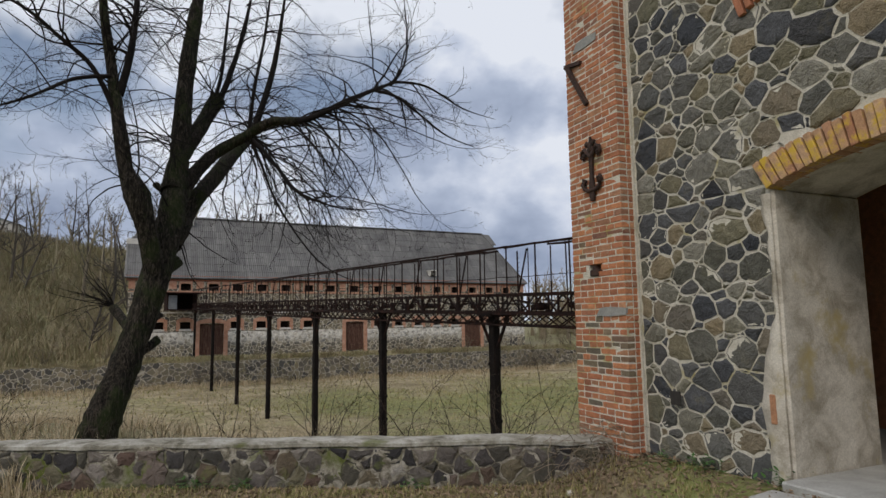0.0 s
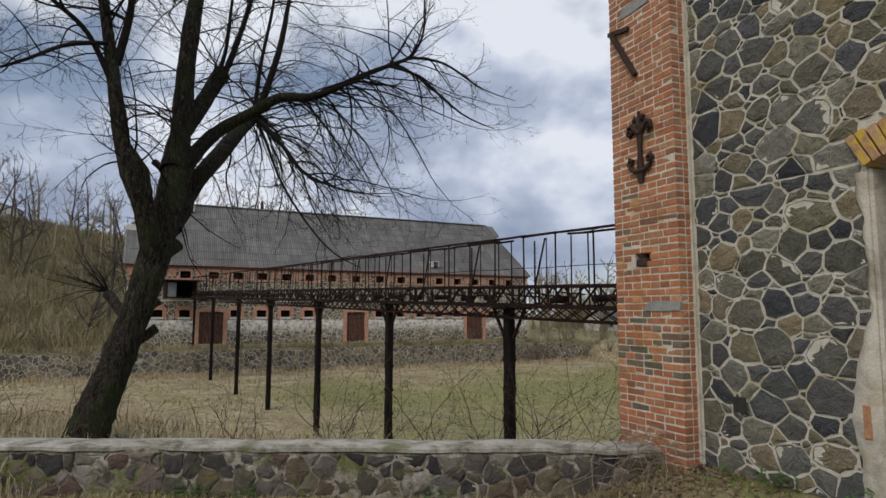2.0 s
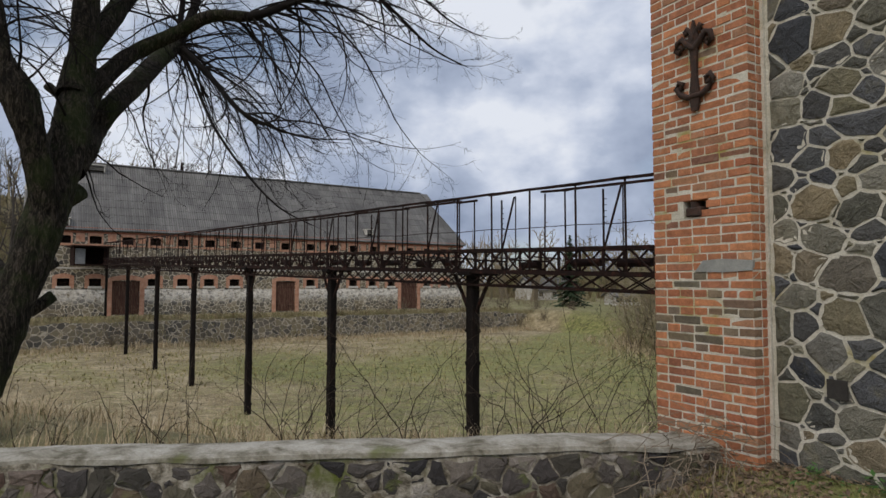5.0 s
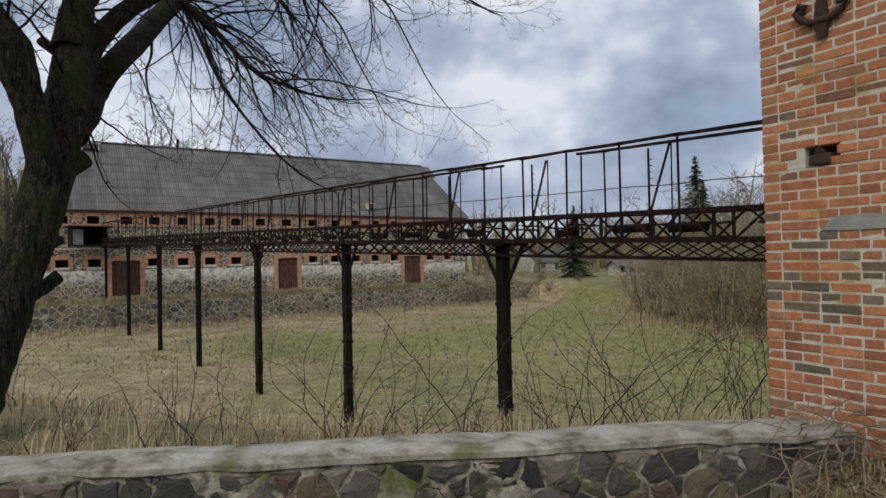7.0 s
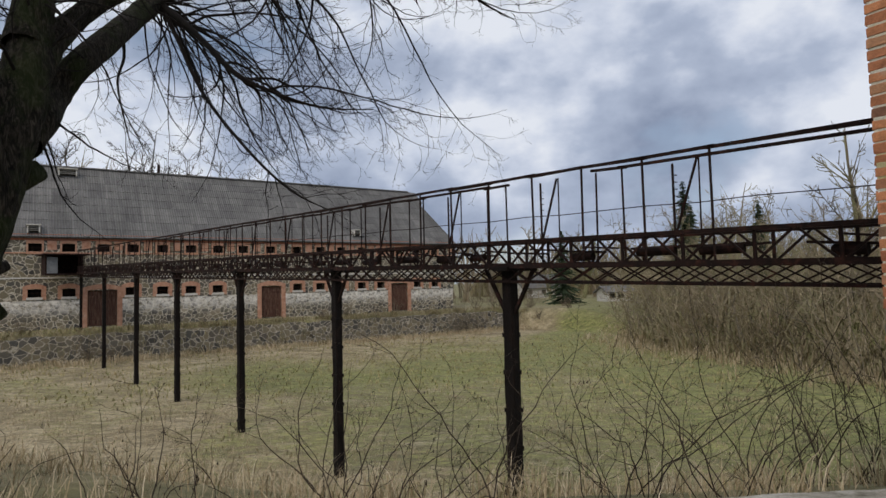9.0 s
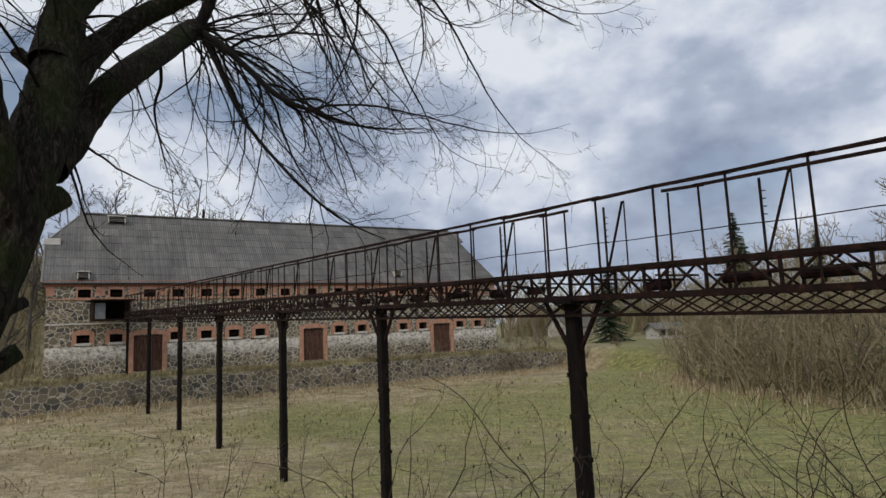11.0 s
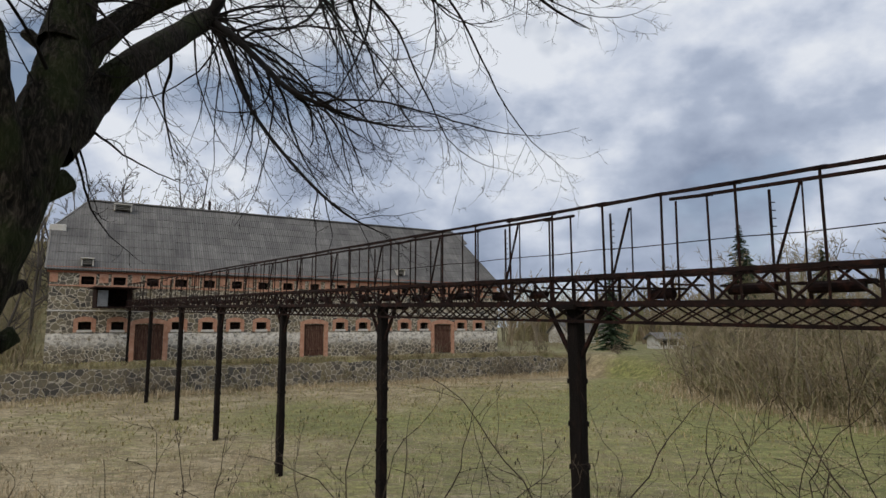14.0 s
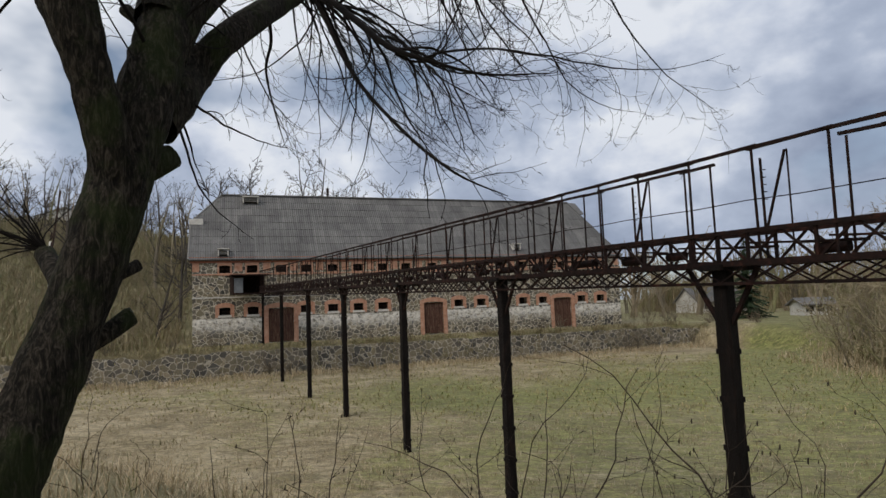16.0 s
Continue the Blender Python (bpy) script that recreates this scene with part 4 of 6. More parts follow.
        for a, b in zip(rings, rings[1:]):
            for j in range(8):
                bm.faces.new((a[j], a[(j + 1) % 8], b[(j + 1) % 8], b[j]))
        bm.faces.new(rings[-1])
        part("shaft", bm, M_column, col)
        bm = bmesh.new()
        box(bm, (s - w * 1.5, -0.12, zt - 0.06), (s + w * 1.5, wide + 0.12, zt + 0.02))
        part("cap_plate", bm, M_column, col)
        if thin:
            continue
        for sg in (-1, 1):
            bm = bmesh.new()
            bar(bm, (s + sg * w * 0.9, mid, zt - 0.85), (s + sg * 0.62, mid, zt - 0.02), 0.06, 0.06, (0, 1, 0))
            part("knee_brace", bm, M_rust, col)
        for i in range(6):
            z = ground + 0.6 + (zt - ground - 1.2) * i / 6
            bm = bmesh.new()
            box(bm, (s - w * 1.06, mid - w * 0.88, z), (s + w * 1.06, mid + w * 0.88, z + 0.08))
            part("batten_plate", bm, M_column, col)
    # cabin at the far end
    c = S0 - 0.2
    cab = new("cabin")
    cab.parent = root
    z0, z1 = deck_z(c) - 0.55, deck_z(c) + 0.85
    yl, yr = -1.35, -0.2
    for nm, lo, hi in (("cabin_floor", (c - 1.9, yl - 0.6, z0), (c, yr + 0.6, z0 + 0.1)), ("back_panel", (c - 1.9, yl - 0.6, z0 + 0.1), (c - 1.84, yr + 0.6, z1)), ("side_panel", (c - 1.83, yl - 0.6, z0 + 0.1), (c - 0.0, yl - 0.54, z1)), ("side_panel", (c - 1.83, yr + 0.54, z0 + 0.1), (c - 0.0, yr + 0.6, z1)), ("front_panel", (c - 0.05, yl - 0.5, z0 + 0.1), (c, yl + 0.15, z1 - 0.15))):
        boxed(nm, lo, hi, M_tarp if nm == "front_panel" else M_rust, cab, bev=0)
    bm = bmesh.new()
    box(bm, (c - 2.2, yl - 0.8, z1), (c + 0.5, yr + 0.9, z1 + 0.08), Matrix.Translation((0, 0, -0.0)) @ Matrix.Rotation(0.0, 4, "X"))
    part("cabin_roof", bm, M_rust, cab)
    return root


trestle()


# ---- engine house beside the path: brick corner pier, field-stone wall, arched gateway ----
BRICK_L, BRICK_H, BRICK_D, COURSE = 0.25, 0.065, 0.12, 0.077
TOP = 8.6
PIER0, PIER1, PROUD = -1.075, -0.10, 0.2
GATE0, GATE_W, SPRING, RISE = 1.67, 2.7, 3.04, 0.22


def engine_house():
    root = thing("engine_house", Matrix.Translation(PR) @ Matrix.Rotation(math.atan2(PU.y, PU.x), 4, "Z"), "ruined field-stone engine house with a brick corner pier", "house")
    # local x along the wall towards the path, -y out of it, z up
    back = 7.5
    rng = random.Random(21)
    g0, g1 = GATE0, GATE0 + GATE_W
    gm = (g0 + g1) / 2

    def arch_z(x, r=RISE, z=SPRING):
        t = (x - gm) / (GATE_W / 2)
        return z + r * (1 - t * t)
    # core wall, set back behind the faces of the stones
    wall = new("wall")
    wall.parent = root
    n = 12
    boxed("mortar_core", (PIER1 - 0.1, 0.0, -0.4), (g0, 1.22, TOP), M_mortar, wall, "pale lime mortar between the stones", bev=0)
    boxed("mortar_core", (g1, 0.0, -0.4), (g1 + 4.0, 1.22, TOP), M_mortar, wall, bev=0)
    V, F = [], []
    for i in range(n + 1):
        x = g0 + GATE_W * i / n
        V += [(x, 0.0, arch_z(x)), (x, 0.0, TOP), (x, 1.22, TOP), (x, 1.22, arch_z(x))]
    for i in range(n):
        F += [(4 * i + j, 4 * i + 4 + j, 4 * i + 4 + (j + 1) % 4, 4 * i + (j + 1) % 4) for j in range(4)]
    obj("spandrel", V, F, M_mortar, wall)
    # the stones of the near face, below and above the springing of the gate
    def warp(x, z):
        return x + 0.07 * noise.noise((x * 3.0, z * 3.0, 0)), z + 0.07 * noise.noise((x * 3.0, z * 3.0, 9))
    for W, Z0, H, arched in ((g0 - 0.03 - PIER1, 0.12, 2.95, False), (g1 + 0.3 - PIER1, 3.07, 2.9, True)):
        wide = 1.3
        for poly in cells(rng, W / wide, H, [(x, y, r * rng.uniform(0.8, 1.1)) for x, y, r in scatter(rng, W / wide, H, 0.04, 0.175, 9000, 0.66)]):
            poly = [(x * wide, z) for x, z in poly]
            cx, cz = sum(p[0] for p in poly) / len(poly) + PIER1, sum(p[1] for p in poly) / len(poly) + Z0
            if arched and cx > g0 - 0.02 and cz < arch_z(min(cx, g1)) + 0.3:
                continue
            lim = []
            for x, z in poly:
                inside = 0.02 < x < W - 0.02 and 0.02 < z < H - 0.02
                if inside:
                    x, z = warp(x, z)
                x = max(x, 0.05)
                if arched and x + PIER1 > g0 - 0.02:
                    z = max(z, arch_z(x + PIER1) + 0.28 - Z0)
                lim.append((x, z))
            got = stone_mesh(rng, lim, rng.uniform(0.008, 0.017), rng.uniform(0.004, 0.02), 0.03, 0.06)
            if not got:
                continue
            (sx, sz), V, F = got
            st = obj("stone", V, F, M_stone, wall)
            st.location = (sx + PIER1, 0, sz + Z0)
    # a square putlog hole: no recess, a thin dark plate paints its shade
    boxed("putlog_hole_shade", (0.36, -0.062, 0.985), (0.51, -0.058, 1.125), M_void, wall, bev=0.001, jit=0.004)
    # gateway: plastered reveal, brick arch
    gate = new("gateway")
    gate.parent = root
    for sgn, x in ((1, g0), (-1, g1)):
        bm = bmesh.new()
        box(bm, (min(x - sgn * 0.04, x + sgn * 0.03), -0.012, 0.0), (max(x - sgn * 0.04, x + sgn * 0.03), 1.2, SPRING - 0.02), jit=0.012, bev=0.02)
        bmesh.ops.subdivide_edges(bm, edges=bm.edges[:], cuts=3, use_grid_fill=True)
        for v in bm.verts:
            v.co.x += 0.012 * noise.noise(v.co * 2.3)
            v.co.y += 0.02 * noise.noise(v.co * 1.7 + Vector((5, 0, 0)))
        part("plaster_reveal", bm, M_plaster, gate, "patchy cream plaster on the jambs")
    rows, V, F = 40, [], []
    for i in range(rows + 1):
        z = 0.05 + (SPRING - 0.1) * i / rows
        w = 0.05 + 0.17 * sstep(2.0, 1.3, z) + 0.06 * sstep(2.5, 3.0, z) + 0.07 * noise.noise((z * 2.3, 1, 0)) + 0.04 * noise.noise((z * 7, 2, 0))
        w = max(w, 0.02)
        for f, out in ((0.0, -0.028), (0.5, -0.036), (0.93, -0.03), (1.0, 0.004)):
            V.append((g0 + 0.02 - w * f, out + 0.006 * noise.noise((f * 3, z * 4, 5)), z))
    for i in range(rows):
        F += [(4 * i + j, 4 * i + 4 + j, 4 * i + 5 + j, 4 * i + 1 + j) for j in range(3)]
    obj("plaster_skirt", V, F, M_plaster, gate, smooth=True)
    boxed("brick", (g0 - 0.13, -0.045, 0.95), (g0 - 0.065, 0.05, 1.2), M_brick, gate, jit=0.006)
    bm = bmesh.new()
    for i in range(n):
        a, b = g0 + GATE_W * i / n, g0 + GATE_W * (i + 1) / n
        vs = [bm.verts.new((x, y, arch_z(x) - 0.012)) for x, y in ((a, 0.12), (b, 0.12), (b, 1.2), (a, 1.2))]
        bm.faces.new(vs)
    part("soffit", bm, M_plaster, gate)
    count = 36
    for i in range(count):
        a = g0 + (GATE_W + 0.1) * (i + 0.5) / count
        t = (a - gm) / (GATE_W / 2)
        tilt = -math.atan(2 * RISE * t / (GATE_W / 2)) * 1.6
        w = (GATE_W + 0.18) / count - 0.011
        b = boxed("voussoir", (-w / 2, -0.055 + rng.uniform(-0.006, 0.006), 0.0), (w / 2, 0.2, 0.27 + rng.uniform(-0.01, 0.01)), M_brick_arch, gate, jit=0.004, bev=0.006)
        b.matrix_basis = Matrix.Translation((a, 0, arch_z(a) - 0.01)) @ Matrix.Rotation(-tilt, 4, "Y")
    boxed("threshold_slab", (g0 + 0.05, -0.2, 0.40), (g1 + 0.2, 1.3, 0.52), M_concrete, gate, bev=0.015, jit=0.006)
    # concrete apron lying on the slope before the gate
    V, F, nu, nv = [], [], 16, 10
    for i in range(nu + 1):
        for j in range(nv + 1):
            u = g0 - 0.12 + (GATE_W + 0.5) * i / nu + (0.07 * noise.noise((j * 0.7, 3, 1)) if i == 0 else 0)
            o = 0.2 + 1.45 * j / nv + (0.08 * noise.noise((i * 0.6, 8, 1)) if j == nv else 0)
            w = PR + PU * u + PN * o
            rim = i in (0, nu) or j in (0, nv)
            V.append((u, -o, height(w.x, w.y) + (-0.05 if rim else 0.035)))
    F = [(i * (nv + 1) + j, (i + 1) * (nv + 1) + j, (i + 1) * (nv + 1) + j + 1, i * (nv + 1) + j + 1) for i in range(nu) for j in range(nv)]
    obj("apron_slab", V, F, M_concrete, gate, "worn grey concrete apron")
    # bricks of a relieving arch higher up
    for i in range(18):
        a = 1.55 + 0.085 * i
        t = (a - 2.3) / 0.8
        b = boxed("voussoir", (-0.034, -0.05, 0), (0.034, 0.15, 0.25), M_brick, gate, jit=0.004, bev=0.005)
        b.matrix_basis = Matrix.Translation((a, 0, 4.72 + 0.18 * (1 - t * t))) @ Matrix.Rotation(0.3 * t, 4, "Y")
    # rear of the house: brick inside, walls all round
    boxed("inner_brick_wall", (PIER1, 3.6, 0.0), (g1 + 3.9, 3.75, TOP), M_brick_stuff, root, "dim red brick inner wall", bev=0)
    boxed("side_wall", (g1 + 3.6, 1.23, -0.4), (g1 + 4.0, back, TOP), M_rubble_dark, root, bev=0)
    boxed("rear_wall", (PIER0 + 0.4, back - 0.4, -3.4), (g1 + 3.59, back, TOP), M_rubble_dark, root, bev=0)
    boxed("field_wall", (PIER0 + 0.02, 0.5, -3.4), (PIER0 + 0.6, back - 0.41, TOP), M_rubble_dark, root, bev=0)
    boxed("ceiling_slab", (PIER0 + 0.6, 1.23, 4.4), (g1 + 3.59, back - 0.41, 4.6), M_concrete, root, bev=0)
    boxed("house_floor", (PIER0 + 0.6, 1.23, -0.2), (g1 + 3.59, back - 0.41, 0.42), M_concrete, root, bev=0)
    # the pier: mortar body and bricks in cross bond
    pier = new("corner_pier")
    pier.parent = root
    y0 = -PROUD + 0.001
    boxed("mortar_body", (PIER0 + 0.012, -PROUD + 0.2, -3.2), (PIER1 - 0.003, 0.6, TOP), M_mortar, pier, bev=0)
    for lo, hi in (((PIER0 + 0.012, y0, -3.2), (PIER1 - 0.003, 0.0, 2.40)), ((PIER0 + 0.012, y0, 2.56), (PIER1 - 0.003, 0.0, TOP)), ((PIER0 + 0.012, y0, 2.402), (-0.745, 0.0, 2.558)), ((-0.49, y0, 2.402), (PIER1 - 0.003, 0.0, 2.558))):
        boxed("mortar_bed", lo, hi, M_mortar, pier, bev=0)
    boxed("mortar_fillet", (PIER1 - 0.02, -0.03, -0.1), (PIER1 + 0.028, 0.01, TOP), M_mortar, pier, jit=0.004, bev=0)

    def brick_mesh(name, ln, seed):
        r2 = random.Random(seed)
        bm = box(bmesh.new(), (0, 0, 0), (ln, BRICK_D * 0.9, BRICK_H), bev=0.0)
        bmesh.ops.bevel(bm, geom=bm.edges[:], offset=0.006, segments=1, affect="EDGES")
        for v in bm.verts:
            v.co += Vector((r2.uniform(-1, 1), r2.uniform(-1, 1), r2.uniform(-1, 1))) * 0.0035
        me = bpy.data.meshes.new(name)
        bm.to_mesh(me)
        bm.free()
        return me
    width = PIER1 - PIER0
    head = (width + 0.011) / 7 - 0.011
    stretch = 2 * head + 0.011
    lib = {(k, i, d): brick_mesh("brick", (head, stretch, 1.5 * head + 0.005)[k], 40 + 9 * k + i) for k in range(3) for i in range(5) for d in range(2)}
    for (k, i, d), me in lib.items():
        me.materials.append(M_brick_dark if d else M_brick)
    rest = bmesh.new()
    made, c = 0, 0
    z = 0.24
    while z < 6.6:
        x, row = PIER0, []
        if c % 2:
            row = [0] * 7
        else:
            row = [2, 1, 1, 2] if c % 4 == 0 else [0, 1, 1, 1]
        for k in row:
            ln = (head, stretch, 1.5 * head + 0.005)[k]
            dark = (1.26 < z < 1.7 and rng.random() < 0.55) or rng.random() < 0.05
            skip = (-0.78 < x + ln / 2 < -0.46 and 2.38 < z < 2.54)
            if not skip:
                m = Matrix.Translation((x + rng.uniform(-0.002, 0.002), -PROUD - rng.uniform(0.0, 0.006), z)) @ Matrix.Rotation(rng.uniform(-0.006, 0.006), 4, "Y")
                me = lib[k, rng.randrange(5), int(dark)]
                if 0.24 <= z < 3.85:
                    share("brick", me, pier, m)
                    made += 1
                else:
                    k0 = len(rest.verts)
                    rest.from_mesh(me)
                    rest.verts.ensure_lookup_table()
                    for v in rest.verts[k0:]:
                        v.co = m @ v.co
            x += ln + 0.011
        # return face towards the path
        m = Matrix.Translation((PIER1 + 0.004, -PROUD + 0.115, z)) @ Matrix.Rotation(radians(90), 4, "Z") @ Matrix.Scale(0.62, 4, (1, 0, 0))
        share("brick", lib[0, rng.randrange(5), 0], pier, m) if z < 3.85 else None
        if z >= 3.85:
            k0 = len(rest.verts)
            rest.from_mesh(lib[0, rng.randrange(5), 0])
            rest.verts.ensure_lookup_table()
            for v in rest.verts[k0:]:
                v.co = m @ v.co
        z += COURSE
        c += 1
    up = part("upper_brickwork", rest, M_brick_stuff, pier)
    up["kind"] = "stuff"
    # cement patches smeared over the bricks
    for x0, x1, z0, z1 in ((-0.63, -0.1, 1.915, 2.03), (-0.9, -0.42, 5.33, 5.46)):
        bm = bmesh.new()
        pts = [(x0, z0 + 0.01), ((x0 + x1) / 2, z0), (x1, z0 + 0.015), (x1 + 0.01, z1 - 0.02), ((x0 + x1) / 2, z1), (x0 + 0.08, z1 - 0.01)]
        vs = [bm.verts.new((x, -PROUD - 0.013, zz)) for x, zz in pts]
        f = bm.faces.new(vs)
        ext = bmesh.ops.extrude_face_region(bm, geom=[f])
        for v in ext["geom"]:
            if isinstance(v, bmesh.types.BMVert):
                v.co.y += 0.03
        bmesh.ops.recalc_face_normals(bm, faces=bm.faces[:])
        part("cement_patch", bm, M_patch, pier)
    # back of the brick hole, coloured dark to deepen its shade
    boxed("hole_shade_lining", (-0.744, -PROUD + 0.17, 2.402), (-0.491, -PROUD + 0.198, 2.558), M_void, pier, bev=0)
    bm = box(bmesh.new(), (-0.71, -PROUD - 0.03, 2.41), (-0.55, -PROUD + 0.16, 2.49), jit=0.012, bev=0.012)
    box(bm, (-0.66, -PROUD - 0.015, 2.485), (-0.61, -PROUD + 0.1, 2.54), jit=0.008)
    part("beam_stub", bm, M_iron, pier, "rusted stub of an iron beam")
    return root


engine_house()


def wall_anchor():
    """Ornate iron tie plate with scrolled arms, and the bracket above it."""
    base = Matrix.Translation(PR) @ Matrix.Rotation(math.atan2(PU.y, PU.x), 4, "Z")
    root = thing("wall_anchor", base @ pose(-0.58, -PROUD - 0.045, 3.36), "scrolled wrought-iron wall anchor on the brick pier", "wall anchor")

    def scroll(name, pts, r):
        V, F = tubes([[(Vector(p), r * k) for p, k in zip(pts, (1, 1, 1, 0.95, 0.9, 0.85, 0.8, 0.8))]], 8)
        return obj(name, V, F, M_iron, root, smooth=True)
    bm = bmesh.new()
    prof = [(-0.03, -0.03), (0.03, -0.03), (0.05, 0.1), (0.025, 0.3), (0.035, 0.5), (0.05, 0.62), (0.0, 0.78), (-0.05, 0.62), (-0.035, 0.5), (-0.025, 0.3), (-0.05, 0.1)]
    f = bm.faces.new([bm.verts.new((x, 0, z)) for x, z in prof])
    e = bmesh.ops.extrude_face_region(bm, geom=[f])
    for v in e["geom"]:
        if isinstance(v, bmesh.types.BMVert):
            v.co.y += 0.03
    bmesh.ops.recalc_face_normals(bm, faces=bm.faces[:])
    part("stem", bm, M_iron, root)
    for sg in (-1, 1):
        scroll("lower_scroll", [(0, 0.01, 0.1), (sg * 0.07, 0.01, 0.1), (sg * 0.14, 0.01, 0.14), (sg * 0.19, 0.01, 0.21), (sg * 0.16, 0.01, 0.26), (sg * 0.115, 0.01, 0.235), (sg * 0.125, 0.01, 0.19), (sg * 0.15, 0.01, 0.2)], 0.027)
        scroll("upper_scroll", [(0, 0.01, 0.52), (sg * 0.07, 0.01, 0.58), (sg * 0.12, 0.01, 0.64), (sg * 0.17, 0.01, 0.62), (sg * 0.185, 0.01, 0.55), (sg * 0.145, 0.01, 0.52), (sg * 0.115, 0.01, 0.55), (sg * 0.14, 0.01, 0.58)], 0.027)
        scroll("crown_scroll", [(0, 0.01, 0.6), (sg * 0.03, 0.01, 0.68), (sg * 0.07, 0.01, 0.72), (sg * 0.09, 0.01, 0.70), (sg * 0.08, 0.01, 0.67), (sg * 0.06, 0.01, 0.675), (sg * 0.06, 0.01, 0.69), (sg * 0.07, 0.01, 0.69)], 0.02)
    br = thing("iron_bracket", base @ pose(0, -PROUD, 0), "rusty iron strut bracket on the brick pier", "bracket")
    bm = bmesh.new()
    bar(bm, (-1.06, -0.02, 5.22), (-0.72, -0.02, 5.16), 0.05, 0.05)
    part("arm", bm, M_iron, br)
    bm = bmesh.new()
    bar(bm, (-0.99, -0.05, 5.2), (-0.62, -0.03, 4.57), 0.055, 0.05)
    part("strut", bm, M_iron, br)


wall_anchor()


# ---- low garden wall ----
def low_wall():
    rng = random.Random(31)
    x0, x1, t = -13.0, 1.98, 0.44
    n = 110
    V, F = [], []
    for i in range(n + 1):
        x = x0 + (x1 - x0) * i / n
        y = low_wall_y(x)
        zt = 0.5 + 0.02 * noise.noise((x * 1.1, 0, 0)) + 0.012 * noise.noise((x * 5, 0, 2)) - 0.18 * sstep(-5.4, -7.5, x)
        f = 0.015 * noise.noise((x * 2, 7, 0))
        sec = [(y + f - 0.02, -0.4), (y + f, 0.1), (y + f + 0.005, zt - 0.09), (y + f + 0.03, zt - 0.03), (y + f + 0.09, zt), (y + t - 0.08, zt + 0.012 * noise.noise((x * 3, 3, 0))), (y + t, zt - 0.06), (y + t, -0.6)]
        V += [(x, a, b) for a, b in sec]
    k = 8
    for i in range(n):
        for j in range(k - 1):
            F.append((k * i + j, k * i + k + j, k * i + k + j + 1, k * i + j + 1))
    F += [tuple(range(k)), tuple(k * n + j for j in reversed(range(k)))]
    wall = obj("wall_garden", V, F, M_mortar_low, smooth=True)
    tagged(wall, "low mortared field-stone wall with a worn cement top", "wall", kind="structure")
    V, F = [], []
    for i in range(n + 1):
        x = x0 + (x1 - x0) * i / n
        y = low_wall_y(x)
        zt = 0.512 + 0.02 * noise.noise((x * 1.1, 0, 0)) + 0.012 * noise.noise((x * 5, 0, 2)) - 0.18 * sstep(-5.4, -7.5, x)
        e = 0.03 * noise.noise((x * 6, 2, 0)) + 0.03 * noise.noise((x * 17, 2, 0)) + 0.16 * max(0.0, noise.noise((x * 1.3, 4, 0)) - 0.05)
        V += [(x, y - 0.012 + e, zt - 0.05 + 0.25 * e), (x, y - 0.008 + e, zt - 0.012), (x, y + 0.03 + e, zt), (x, y + 0.22, zt + 0.012 + 0.012 * noise.noise((x * 3, 3, 0))), (x, y + t + 0.01, zt - 0.01), (x, y + t + 0.012, zt - 0.08)]
    for i in range(n):
        F += [(6 * i + j, 6 * i + 6 + j, 6 * i + 7 + j, 6 * i + 1 + j) for j in range(5)]
    obj("cement_cap", V, F, M_cap, wall, "worn pale cement capping")
    W, H = 8.6, 0.44
    xs = -6.6
    for poly in cells(rng, W, H, scatter(rng, W, H, 0.03, 0.17, 7000, 0.62)):
        if rng.random() < 0.08:
            continue
        cx, cz = sum(p[0] for p in poly) / len(poly), sum(p[1] for p in poly) / len(poly)
        poly = [(px + 0.035 * noise.noise((px * 5, pz * 5, 3)), pz + 0.035 * noise.noise((px * 5, pz * 5, 8))) for px, pz in poly]
        got = stone_mesh(rng, poly, rng.uniform(0.0, 0.022), rng.uniform(0.001, 0.024), 0.04, 0.12)
        if not got:
            continue
        (sx, sz), SV, SF = got
        st = obj("stone", SV, SF, M_stone_low, wall)
        x = xs + sx
        st.matrix_basis = Matrix.Translation((x, low_wall_y(x) + 0.002, sz + 0.0)) @ Matrix.Rotation(math.atan(0.1), 4, "Z")


low_wall()


# ---- leaning tree ----
def bough(rng, p, d, length, r, steps, sag, rise, kink, tip=0.12):
    """A shoot that first bends down by sag, then lifts towards its tip by rise."""
    path, d = [(p.copy(), r)], d.normalized()
    curl = rv(rng, 0.8)
    for i in range(steps):
        f = (i + 0.5) / steps
        d = (d + rv(rng, kink) + curl * (1.0 / steps) + Vector((0, 0, (-sag * (1 - f) + rise * f * f) * 3.0 / steps))).normalized()
        p = p + d * (length / steps)
        path.append((p.copy(), r * (1 - (1 - tip) * (i + 1) / steps)))
    return path


